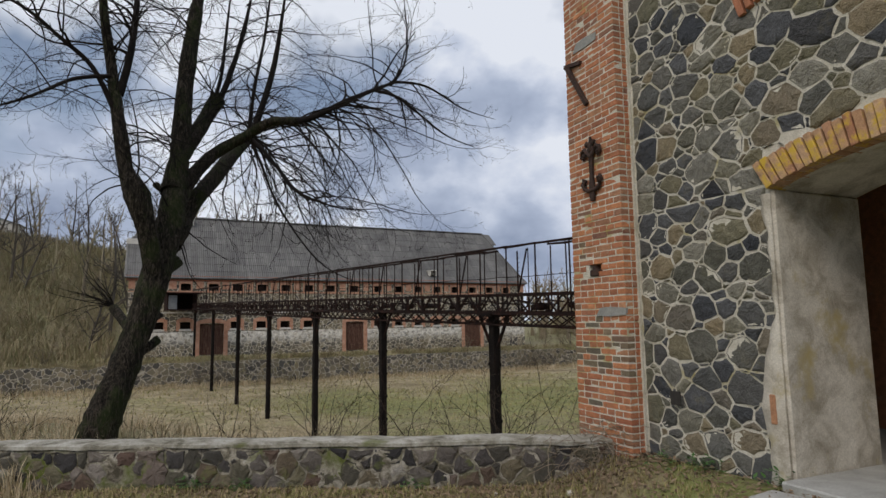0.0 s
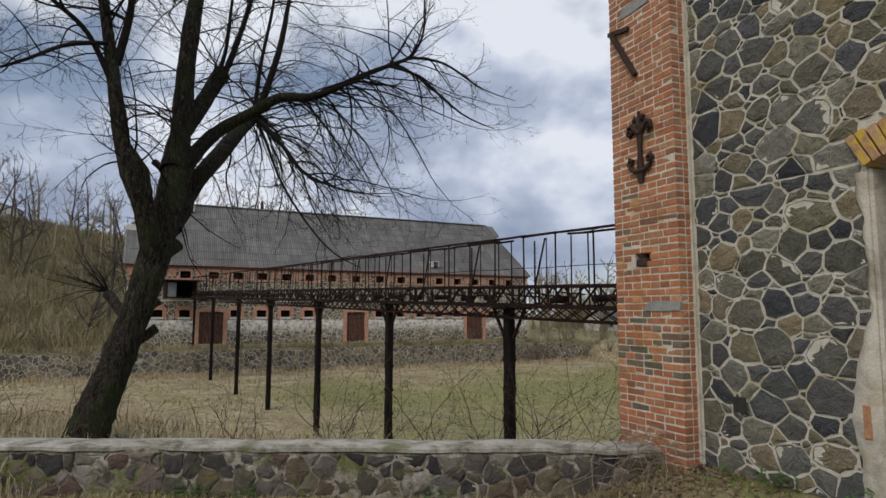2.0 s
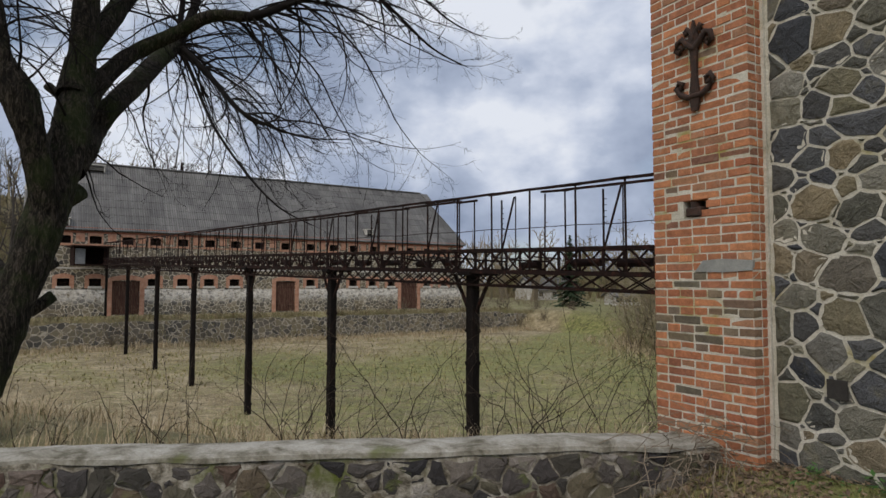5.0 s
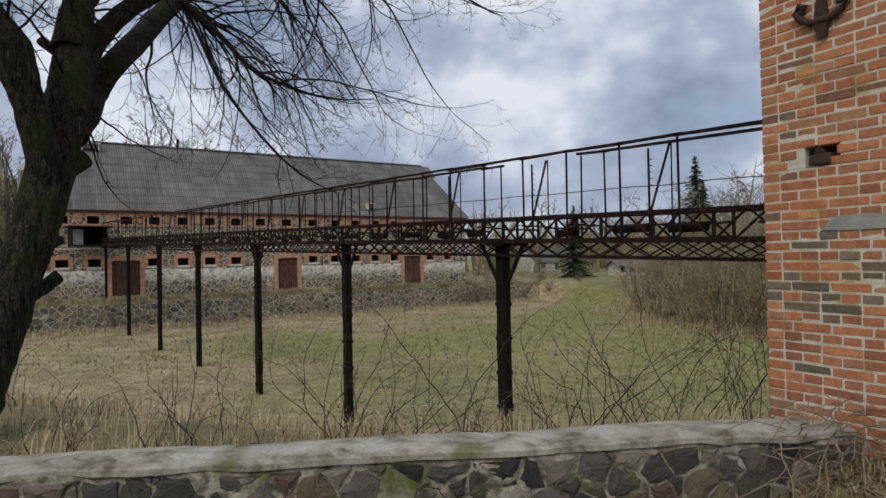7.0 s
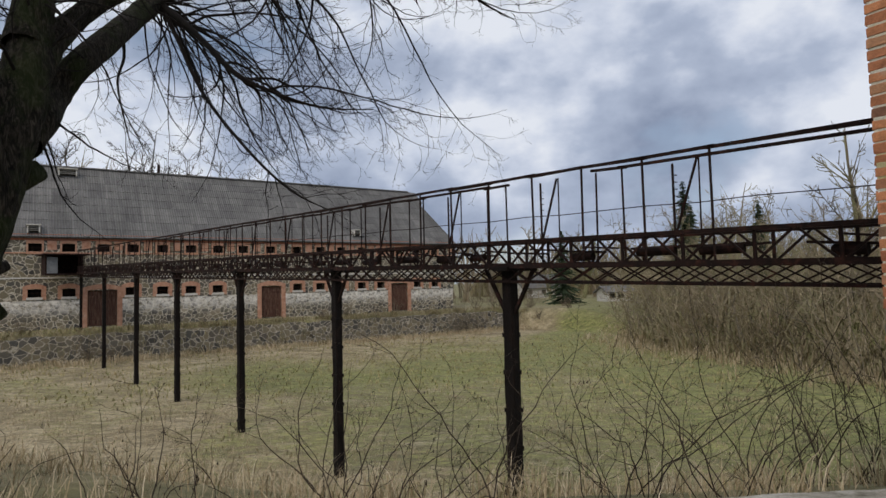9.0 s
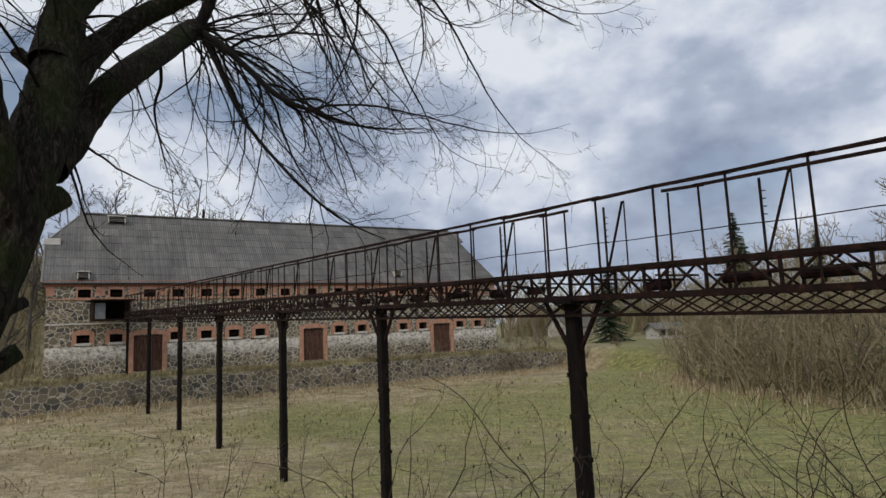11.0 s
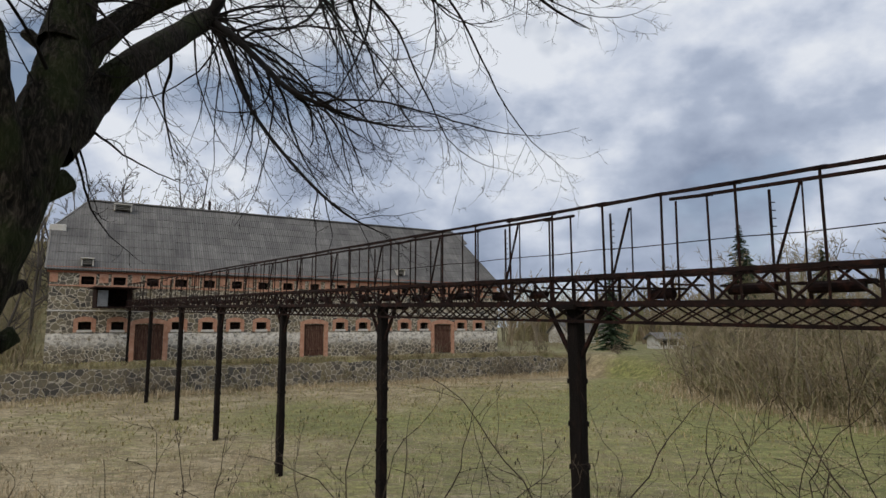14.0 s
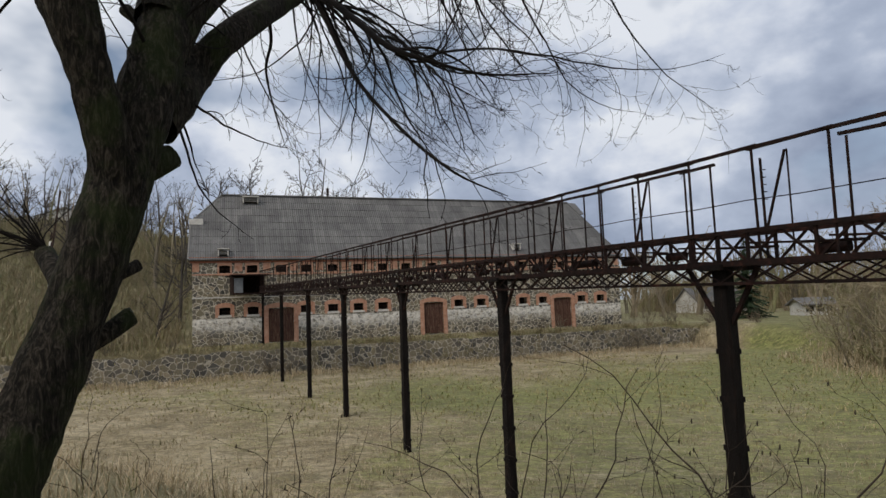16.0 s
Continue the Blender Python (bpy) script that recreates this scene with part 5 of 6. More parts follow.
def spray(rng, path, out, levels, density, ratio, rmin=0.0032, start=0.2):
    """Side shoots that leave at a sharp angle and curve up; short zigzag spurs at the last level."""
    length = sum((path[i + 1][0] - path[i][0]).length for i in range(len(path) - 1))
    for _ in range(max(1, int(density * length + rng.random()))):
        f = start + (0.97 - start) * rng.random()
        i = min(int(f * (len(path) - 1)), len(path) - 2)
        g = f * (len(path) - 1) - i
        p, r = path[i][0].lerp(path[i + 1][0], g), path[i][1] * (1 - g) + path[i + 1][1] * g
        d = (path[i + 1][0] - path[i][0]).normalized()
        side = d.cross(rv(rng))
        if side.length < 1e-3:
            continue
        last = levels == 1
        way = d + side.normalized() * rng.uniform(0.5, 1.0 if not last else 1.5)
        ln = max(0.1, length * ratio * rng.uniform(0.45, 1.2) * (1.15 - 0.55 * f))
        child = bough(rng, p, way, ln, max(rmin, r * rng.uniform(0.4, 0.62)), 4 if last else 8, rng.uniform(-0.1, 0.5), rng.uniform(0.1, 0.9), 0.2 if last else 0.15, 0.35)
        out.append(child)
        if not last:
            spray(rng, child, out, levels - 1, density * 1.55, ratio, rmin, 0.15)


def big_tree():
    base, A, C = Vector((-6.38, 10.16, 0)), Vector((0.85, 0.527, 0)), Vector((0.527, -0.85, 0))
    root = thing("tree", Matrix.Translation((base.x, base.y, -0.2)), "large leaning bare lime tree with cut limbs behind the wall", "tree")
    rng = random.Random(77)

    def Q(a, z, b=0.0):  # a across, b towards the yard
        return A * a + C * b + Vector((0, 0, z))

    def limb(pts, radii, sub=5):
        P = [Q(*p) for p in pts]
        out = []
        for i in range(len(P) - 1):
            p0, p1, p2, p3 = P[max(i - 1, 0)], P[i], P[i + 1], P[min(i + 2, len(P) - 1)]
            for j in range(sub):
                t = j / sub
                q = 0.5 * ((2 * p1) + (p2 - p0) * t + (2 * p0 - 5 * p1 + 4 * p2 - p3) * t * t + (3 * p1 - p0 - 3 * p2 + p3) * t ** 3)
                out.append((q, (radii[i] * (1 - t) + radii[i + 1] * t) * (1 + 0.05 * rng.uniform(-1, 1))))
        out.append((P[-1], radii[-1]))
        return out
    trunk = limb([(-0.04, -0.45, 1.02), (0.15, 0.15, 0.88), (0.4, 0.93, 0.68), (0.66, 1.75, 0.42), (0.9, 2.65, 0.28), (1.11, 3.6, 0.02), (1.22, 4.3, -0.2), (1.27, 4.8, -0.35), (1.32, 5.6, -0.45), (1.37, 6.82, -0.6), (1.49, 8.1, -0.8), (1.65, 9.6, -0.8), (1.7, 11.0, -0.8)], [0.42, 0.3, 0.255, 0.235, 0.235, 0.25, 0.23, 0.2, 0.17, 0.16, 0.14, 0.08, 0.03], 8)
    left = limb([(0.98, 2.75, 0.25), (0.9, 3.3, 0.38), (0.78, 3.8, 0.48), (0.62, 4.33, 0.5), (0.43, 4.78, 0.4), (0.29, 5.6, 0.3), (0.11, 6.74, 0.2), (-0.06, 7.9, 0.2), (-0.15, 9.8, 0.2)], [0.2, 0.165, 0.16, 0.215, 0.12, 0.105, 0.09, 0.07, 0.02])
    fork = limb([(0.28, 6.15, 0.25), (0.42, 7.0, 0.2), (0.48, 8.04, 0.1), (0.5, 9.6, 0.1)], [0.07, 0.06, 0.05, 0.015])
    stem2 = limb([(1.2, 4.6, -0.25), (1.28, 5.2, -0.45), (1.59, 5.86, -0.8), (1.86, 6.47, -1.1), (2.03, 6.82, -1.2)], [0.2, 0.16, 0.145, 0.15, 0.17])
    rod1 = limb([(2.03, 6.75, -1.2), (2.19, 7.15, -1.2), (2.51, 8.37, -1.2), (2.75, 9.8, -1.2)], [0.09, 0.06, 0.048, 0.012])
    rod2 = limb([(1.95, 6.7, -1.2), (2.1, 7.4, -1.35), (2.2, 8.6, -1.5), (2.3, 9.8, -1.6)], [0.06, 0.04, 0.03, 0.01])
    upper = limb([(1.25, 4.3, -0.35), (1.4, 4.72, -0.55), (1.63, 5.12, -0.77), (2.0, 5.58, -0.95), (2.6, 5.99, -0.8), (3.01, 6.2, -0.4), (3.5, 6.16, 0.0)], [0.2, 0.165, 0.13, 0.115, 0.1, 0.095, 0.075])
    lower = limb([(1.2, 3.55, -0.2), (1.35, 3.9, -0.45), (1.48, 4.3, -0.85), (1.75, 4.74, -1.0), (2.13, 5.35, -1.6), (2.5, 6.0, -2.4), (2.85, 6.55, -3.0), (3.05, 6.62, -3.1)], [0.2, 0.19, 0.18, 0.165, 0.155, 0.15, 0.16, 0.13])
    right = limb([(3.5, 6.16, 0.0), (3.8, 6.25, 0.2), (4.33, 6.56, 0.4), (4.9, 6.85, 0.5), (5.4, 7.17, 0.5), (5.66, 7.84, 0.5), (5.6, 9.0, 0.5)], [0.075, 0.062, 0.05, 0.042, 0.032, 0.02, 0.008])
    right2 = limb([(4.9, 6.85, 0.5), (5.48, 6.7, 0.6), (6.39, 6.05, 0.7), (7.1, 5.8, 0.8)], [0.04, 0.032, 0.02, 0.006])
    right3 = limb([(5.35, 7.1, 0.5), (6.2, 7.2, 0.3), (7.2, 6.9, 0.1), (8.1, 6.8, 0.0)], [0.035, 0.026, 0.016, 0.005])
    up1 = limb([(2.9, 6.5, -3.0), (3.15, 7.2, -3.0), (3.5, 8.6, -3.0), (3.75, 10.6, -3.0)], [0.12, 0.085, 0.07, 0.02])
    up2 = limb([(2.62, 6.0, -0.8), (2.72, 7.0, -0.9), (2.95, 8.4, -1.0), (3.1, 10.0, -1.0)], [0.055, 0.04, 0.03, 0.01])
    down1 = limb([(2.95, 6.6, -3.05), (3.2, 6.15, -2.5), (3.45, 5.6, -1.9), (3.67, 5.05, -1.3), (4.0, 4.75, -0.9), (4.7, 4.55, -0.7), (5.5, 4.6, -0.6)], [0.065, 0.052, 0.045, 0.04, 0.026, 0.016, 0.006])
    down2 = limb([(2.95, 6.6, -3.0), (3.15, 5.9, -2.6), (3.4, 4.9, -2.0), (3.75, 3.9, -1.0), (4.12, 3.25, -0.3), (4.6, 2.95, 0.0)], [0.046, 0.035, 0.028, 0.022, 0.015, 0.005])
    down3 = limb([(2.3, 5.6, -1.9), (2.35, 5.3, -2.1), (2.3, 5.0, -2.4), (2.5, 4.6, -3.2), (2.64, 4.45, -3.8)], [0.03, 0.022, 0.017, 0.012, 0.005])
    farl = limb([(0.23, 5.8, 0.3), (-0.14, 6.52, 0.4), (-0.6, 6.9, 0.5), (-1.25, 7.36, 0.6), (-2.2, 7.6, 0.7)], [0.055, 0.045, 0.036, 0.028, 0.008])
    farl2 = limb([(0.12, 6.45, 0.3), (-0.39, 6.2, 0.6), (-0.88, 5.75, 0.9), (-1.4, 5.45, 1.0), (-2.0, 5.3, 1.1)], [0.04, 0.034, 0.026, 0.018, 0.006])
    V, F = tubes([trunk, left, stem2, upper, lower], 40, 0.11)
    obj("trunk", V, F, M_bark, root, "dark furrowed bark with green algae", smooth=True)
    for (a, z, b), (a2, z2, b2), r in (((1.02, 3.02, 0.1), (1.36, 3.26, -0.1), 0.105), ((0.8, 2.12, 0.3), (1.1, 2.27, 0.0), 0.05), ((0.72, 1.62, 0.35), (1.07, 1.84, 0.15), 0.075), ((0.64, 2.0, 0.35), (0.34, 2.4, -0.3), 0.08), ((1.05, 4.6, -0.3), (0.93, 4.72, -0.4), 0.06)):
        V, F = tubes([[(Q(a, z, b), r * 1.3), (Q((a + a2) / 2, (z + z2) / 2 - 0.02, (b + b2) / 2), r), (Q(a2 - 0.02, z2, b2), r * 1.06), (Q(a2, z2 + 0.01, b2), r * 0.9)]], 12)
        obj("cut_stub", V, F, M_bark, root, smooth=True)
    tw = [fork, rod1, rod2, right, right2, right3, up1, up2, down1, down2, down3, farl, farl2]
    # shoots from the pollarded stub
    for _ in range(18):
        p = bough(rng, Q(0.33, 2.43, -0.33), A * rng.uniform(-1.1, 0.15) + C * rng.uniform(-0.5, 0.5) + Vector((0, 0, rng.uniform(0.2, 1.2))), rng.uniform(0.6, 1.4), 0.011, 7, 0.0, 0.3, 0.1)
        tw.append(p)
        spray(rng, p, tw, 1, 5, 0.3)
    # fine growth on the drawn limbs
    for src, dens, ratio in ((right, 3.0, 0.4), (right2, 3.6, 0.36), (right3, 3.6, 0.36), (down1, 2.8, 0.4), (down2, 2.2, 0.3), (down3, 3.0, 0.35), (farl, 3.0, 0.36), (farl2, 3.2, 0.4), (fork, 3.0, 0.4)):
        spray(rng, src, tw, 3, dens, ratio)
    # long arching boughs that fall outwards from the knobs and lift at their tips
    for k in range(66):
        src = (lower[-9:], down1[2:22], right[:12], upper[-8:])[k % 4]
        p0 = rng.choice(src)[0]
        way = A * rng.uniform(0.5, 1.1) + C * rng.uniform(-0.6, 0.6) + Vector((0, 0, rng.uniform(-0.6, 0.7)))
        p = bough(rng, p0, way, rng.uniform(1.8, 4.1), rng.uniform(0.012, 0.025), 16, rng.uniform(0.4, 1.4), rng.uniform(0.4, 1.7), 0.095)
        if min(q[0].z for q in p) < 3.0:
            continue
        tw.append(p)
        spray(rng, p, tw, 3, 2.9, 0.34, 0.0028)
    # a few pendants near the trunk
    for a, z, b, ln, way in ((1.32, 3.75, -0.4, 1.5, (0.35, -1.0)), (1.4, 4.0, -0.5, 1.9, (0.75, -0.9)), (1.36, 3.85, -0.4, 0.9, (0.2, -1.0)), (2.9, 6.4, -3.0, 3.0, (0.2, -1.0)), (3.0, 6.4, -3.0, 3.4, (0.35, -1.0)), (3.2, 6.0, -2.4, 3.0, (0.15, -1.0)), (3.1, 6.3, -2.8, 2.6, (-0.1, -1.0)), (3.5, 5.4, -1.7, 2.4, (0.2, -1.0)), (2.7, 6.2, -2.8, 2.2, (0.0, -1.0))):
        p = bough(rng, Q(a, z, b), A * way[0] + C * rng.uniform(-0.1, 0.3) + Vector((0, 0, way[1])), ln, 0.016, 14, 0.1, 0.25, 0.09)
        tw.append(p)
        spray(rng, p, tw, 2, 2.6, 0.26)
    # upright rods and side boughs of the upper crown
    for src, num, s in ((left, 40, 0.35), (trunk, 44, 0.45), (fork, 16, 0.2), (rod1, 22, 0.1), (rod2, 14, 0.1), (up1, 32, 0.1), (up2, 20, 0.1), (stem2, 10, 0.6), (lower, 8, 0.75), (right, 24, 0.3), (farl, 12, 0.2), (farl2, 12, 0.2)):
        for _ in range(num):
            p0, r0 = src[rng.randrange(int(len(src) * s), len(src))]
            way = A * rng.uniform(-1, 1) + C * rng.uniform(-1, 1) + Vector((0, 0, rng.uniform(0.0, 1.2)))
            p = bough(rng, p0, way, rng.uniform(1.0, 2.8), min(r0 * 0.5, rng.uniform(0.009, 0.02)), 11, rng.uniform(0.2, 1.1), rng.uniform(0.1, 0.9), 0.09)
            tw.append(p)
            spray(rng, p, tw, 2, 3.4, 0.36)
    V, F = tubes(tw, 5)
    obj("crown", V, F, M_twig, root, "fine dark leafless twigs", smooth=True)


big_tree()


# ---- shrubs behind the low wall ----
def shrub(rng, x, y, high, stems, lean=(0, 0), label="leafless thin-stemmed shrub behind the low wall", mat=None, r=0.0068):
    root = thing("shrub", Matrix.Translation((x, y, height(x, y) - 0.1)), label, "shrub", "bare shrubs by the wall")
    out, buds = [], []
    for _ in range(stems):
        way = Vector((rng.gauss(lean[0], 0.33), rng.gauss(lean[1], 0.33), 1))
        p = sprout(rng, Vector((rng.gauss(0, 0.12), rng.gauss(0, 0.12), 0)), way, high * rng.uniform(0.5, 1.05), r * rng.uniform(0.6, 1.3), 12, 0.42, 0.02, 0.3)
        out.append(p)
        k = len(out)
        ramify(rng, p, out, 2, 2.6, 0.38, 0.8, 0.04, 0.3, 0.0022, 0.2)
        for q in out[k:]:
            if rng.random() < 0.22:
                buds.append(q[-1][0])
    V, F = tubes(out, 5)
    obj("stem", V, F, mat or M_whip, root, smooth=True)
    if buds:
        V, F = tubes([[(b - Vector((0, 0, 0.012)), 0.003), (b, 0.005), (b + Vector((0.003, 0, 0.012)), 0.0015)] for b in buds], 4)
        obj("bud", V, F, M_whip, root)["kind"] = "stuff"
    return root


def shrubs():
    rng = random.Random(5)
    spots = [(-5.3, 9.2, 1.5, 9), (-4.4, 9.0, 1.2, 8), (-3.6, 9.3, 1.6, 8), (-2.9, 8.9, 1.5, 9), (-2.2, 9.6, 1.8, 9), (-1.5, 9.0, 1.7, 9), (-0.8, 9.7, 2.0, 9), (-0.2, 9.1, 1.9, 9), (0.5, 9.8, 2.3, 10), (1.0, 9.2, 1.9, 9), (1.5, 10.0, 2.2, 10), (2.4, 10.2, 2.6, 11), (3.3, 10.8, 2.8, 11), (4.2, 11.3, 2.9, 11), (5.2, 12.0, 2.9, 10), (-7.4, 9.9, 1.4, 10), (-8.4, 10.3, 1.6, 10), (-9.6, 10.2, 1.5, 10), (6.2, 13.0, 3.0, 9), (-6.2, 11.2, 1.2, 7)]
    for x, y, h, n in spots:
        shrub(rng, x + rng.uniform(-0.15, 0.15), y, h * 0.95, n - 1)
    shrub(rng, -1.9, 8.7, 1.75, 4, (0.5, 0.1), "leafless arching shrub behind the low wall", r=0.0085)
    # scrub at the terrace foot
    for u, fr, h in ((-13.5, 7.0, 2.6), (-12.2, 6.9, 2.4), (-9, 5.2, 1.4), (-6, 5.4, 1.5), (-3, 5.3, 1.2), (3.5, 5.5, 1.6), (5.8, 5.4, 1.8), (8.5, 5.6, 2.0), (10.5, 5.2, 1.8), (16.2, 6.9, 3.4), (17.4, 6.6, 3.0), (18.6, 7.1, 2.8), (20.5, 4.0, 2.6), (22.0, 5.0, 3.0), (24.5, 3.0, 3.4), (26, 6, 2.6), (23.4, 6.6, 1.6), (25, 8.4, 1.4), (27.5, 10, 1.3), (28, 4, 2.4), (30, 7, 2.0), (-20, 5.4, 1.6), (-17, 5.2, 1.9), (-24, 5.6, 2.0)):
        p = B0 + BW * u + BN * fr
        shrub(rng, p.x, p.y, h, 16, (0, 0), "straw-brown leafless scrub against the terrace wall", M_scrub, 0.02)


shrubs()


# ---- trees of the thicket, the hill and the distance ----
def bare_tree_mesh(seed, high, levels=3, dens=1.5, spread=0.75, stems=1, r=None, rmin=0.012, mat=None, loose=0.22):
    rng = random.Random(seed)
    tr, cr = [], []
    for s in range(stems):
        slant = loose if stems > 1 else 0.1
        way = Vector((rng.gauss(0, slant), rng.gauss(0, slant), 1))
        p = sprout(rng, Vector((rng.gauss(0, 0.15 * (stems - 1)), rng.gauss(0, 0.15 * (stems - 1)), -0.3)), way, high * rng.uniform(0.55 if stems > 3 else 0.95, 1.05), (r or high * 0.014), 10, 0.26 if stems > 3 else 0.12, 0.02, 0.1)
        tr.append(p)
        ramify(rng, p, cr, levels, dens, 0.38, spread, 0.06, 0.22, rmin, 0.12, (3, 2))
    a, b = bpy.data.meshes.new("trunk"), bpy.data.meshes.new("crown")
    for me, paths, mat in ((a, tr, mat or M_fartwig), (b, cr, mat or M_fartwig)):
        V, F = tubes(paths, 3)
        me.from_pydata([tuple(v) for v in V], [], F)
        me.materials.append(mat)
    return a, b


def plant(meshes, x, y, scale, turn, label, group, name="tree"):
    root = thing(name, Matrix.Translation((x, y, height(x, y))) @ Matrix.Rotation(turn, 4, "Z") @ Matrix.Scale(scale, 4), label, "tree", group)
    for nm, me in zip(("trunk", "crown"), meshes):
        share(nm, me, root, Matrix())


def far_trees():
    rng = random.Random(9)
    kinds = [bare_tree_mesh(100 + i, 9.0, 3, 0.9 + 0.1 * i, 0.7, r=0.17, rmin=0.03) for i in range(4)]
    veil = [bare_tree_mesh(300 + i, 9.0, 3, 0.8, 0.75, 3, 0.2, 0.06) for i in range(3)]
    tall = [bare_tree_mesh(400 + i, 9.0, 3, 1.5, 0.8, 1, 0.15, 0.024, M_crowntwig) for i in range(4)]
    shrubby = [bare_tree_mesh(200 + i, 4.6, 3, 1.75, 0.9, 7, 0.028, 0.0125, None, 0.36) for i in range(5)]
    # hillside wood
    for k in range(130):
        u, fr = rng.uniform(-80, 10), -rng.uniform(34, 86)
        if u > -24 and fr > -36:
            continue
        p = B0 + BW * u + BN * fr
        plant(rng.choice(tall if k % 2 else kinds), p.x, p.y, rng.uniform(0.9, 1.5), rng.uniform(0, 6), "leafless woodland tree on the hillside", "hillside wood")
    for _ in range(118):
        u, fr = -22 - abs(rng.gauss(0, 22)), rng.uniform(-62, 2)
        p = B0 + BW * u + BN * fr
        plant(rng.choice(shrubby), p.x, p.y, rng.uniform(0.45, 1.15), rng.uniform(0, 6), "leafless hazel-like bush on the hillside", "hillside bushes", "bush")
    # thicket on the bank
    for _ in range(138):
        y = rng.uniform(26, 84)
        toe = 14.6 + 0.34 * max(47 - y, 0) + 0.45 * max(y - 52, 0)
        x = toe + 0.6 + abs(rng.gauss(0, 7))
        plant(rng.choice(shrubby), x, y, rng.uniform(0.8, 2.3), rng.uniform(0, 6), "leafless tangled thicket bush on the bank", "thicket on the bank", "bush")
    for _ in range(26):
        y = rng.uniform(40, 85)
        x = 20 + 0.34 * max(47 - y, 0) + 0.3 * max(y - 52, 0) + rng.uniform(0, 22)
        plant(rng.choice(kinds), x, y, rng.uniform(0.8, 1.35), rng.uniform(0, 6), "slender leafless tree rising from the thicket", "trees in the thicket")
    # tall trees close beside and behind the barn
    for u, fr, k in ((-22, -6, 0.9), (-21, -18, 1.3), (-12, -22, 1.7), (-9.5, -24, 1.95), (-7, -23, 1.85), (-4.5, -25, 1.8), (0, -26, 1.65), (4, -27, 1.55), (-16, -24, 1.6), (-14, -20, 1.5), (-2, -22, 1.6), (8, -24, 1.5)):
        p = B0 + BW * u + BN * fr
        plant(rng.choice(tall), p.x, p.y, k * 1.12, rng.uniform(0, 6), "tall leafless tree close behind the barn", "trees behind the barn")
    for _ in range(22):
        p = B0 + BW * rng.uniform(-20, 14) + BN * rng.uniform(-27, -18)
        plant(rng.choice(tall), p.x, p.y, rng.uniform(1.25, 1.7), rng.uniform(0, 6), "tall leafless tree close behind the barn", "trees behind the barn")
    # brush at the end of the meadow, with gaps
    for a0, a1, num in ((3, 9, 14), (10.5, 14, 10), (18, 27, 18)):
        for _ in range(num):
            a, d = radians(rng.uniform(a0, a1)), rng.uniform(70, 86)
            plant(rng.choice(shrubby), -1 + d * math.sin(a), 6 + d * math.cos(a), rng.uniform(0.45, 0.8), rng.uniform(0, 6), "low bare brush at the meadow's end", "brush at the meadow's end", "bush")
    # far belt
    for i in range(70):
        a = radians(rng.uniform(2, 48))
        d = rng.uniform(84, 130)
        plant(rng.choice(veil), -1 + d * math.sin(a), 6 + d * math.cos(a), rng.uniform(0.6, 1.35), rng.uniform(0, 6), "distant leafless tree beyond the meadow", "distant tree belt")


far_trees()


def spruce(x, y, high):
    rng = random.Random(int(x * 7))
    root = thing("spruce", Matrix.Translation((x, y, height(x, y) - 0.2)), "tall dark green spruce among bare trees", "tree", "spruces")
    V, F = tubes([[(Vector((0, 0, 0)), high * 0.016), (Vector((0, 0, high)), 0.03)]], 8)
    obj("trunk", V, F, M_twig, root)
    V, F = [], []
    z = high * 0.08
    while z < high:
        reach = (high - z) * 0.27 + 0.15
        for k in range(int(9 + reach * 3)):
            a = rng.uniform(0, 2 * math.pi)
            d = Vector((math.cos(a), math.sin(a), rng.uniform(-0.45, -0.05)))
            side = Vector((-d.y, d.x, 0)) * 0.16
            ln = reach * rng.uniform(0.6, 1.1)
            o = Vector((0, 0, z + rng.uniform(-0.2, 0.2)))
            for j in range(5):
                q = o + d * ln * (j / 5)
                s = side * (1.2 + (1 - j / 5) * 1.2) * rng.uniform(0.7, 1.3)
                k0 = len(V)
                V += [q, q + d * ln * 0.28 + s - Vector((0, 0, 0.12)), q + d * ln * 0.34, q + d * ln * 0.28 - s - Vector((0, 0, 0.12))]
                F.append((k0, k0 + 1, k0 + 2, k0 + 3))
        z += 0.28 + reach * 0.06
    obj("crown", V, F, M_conifer, root)


for sx, sy, sh in ((25.5, 66.0, 13.0), (27.5, 69.0, 10.5), (14.9, 75.0, 8.5), (31, 62, 9.0)):
    spruce(sx, sy, sh)


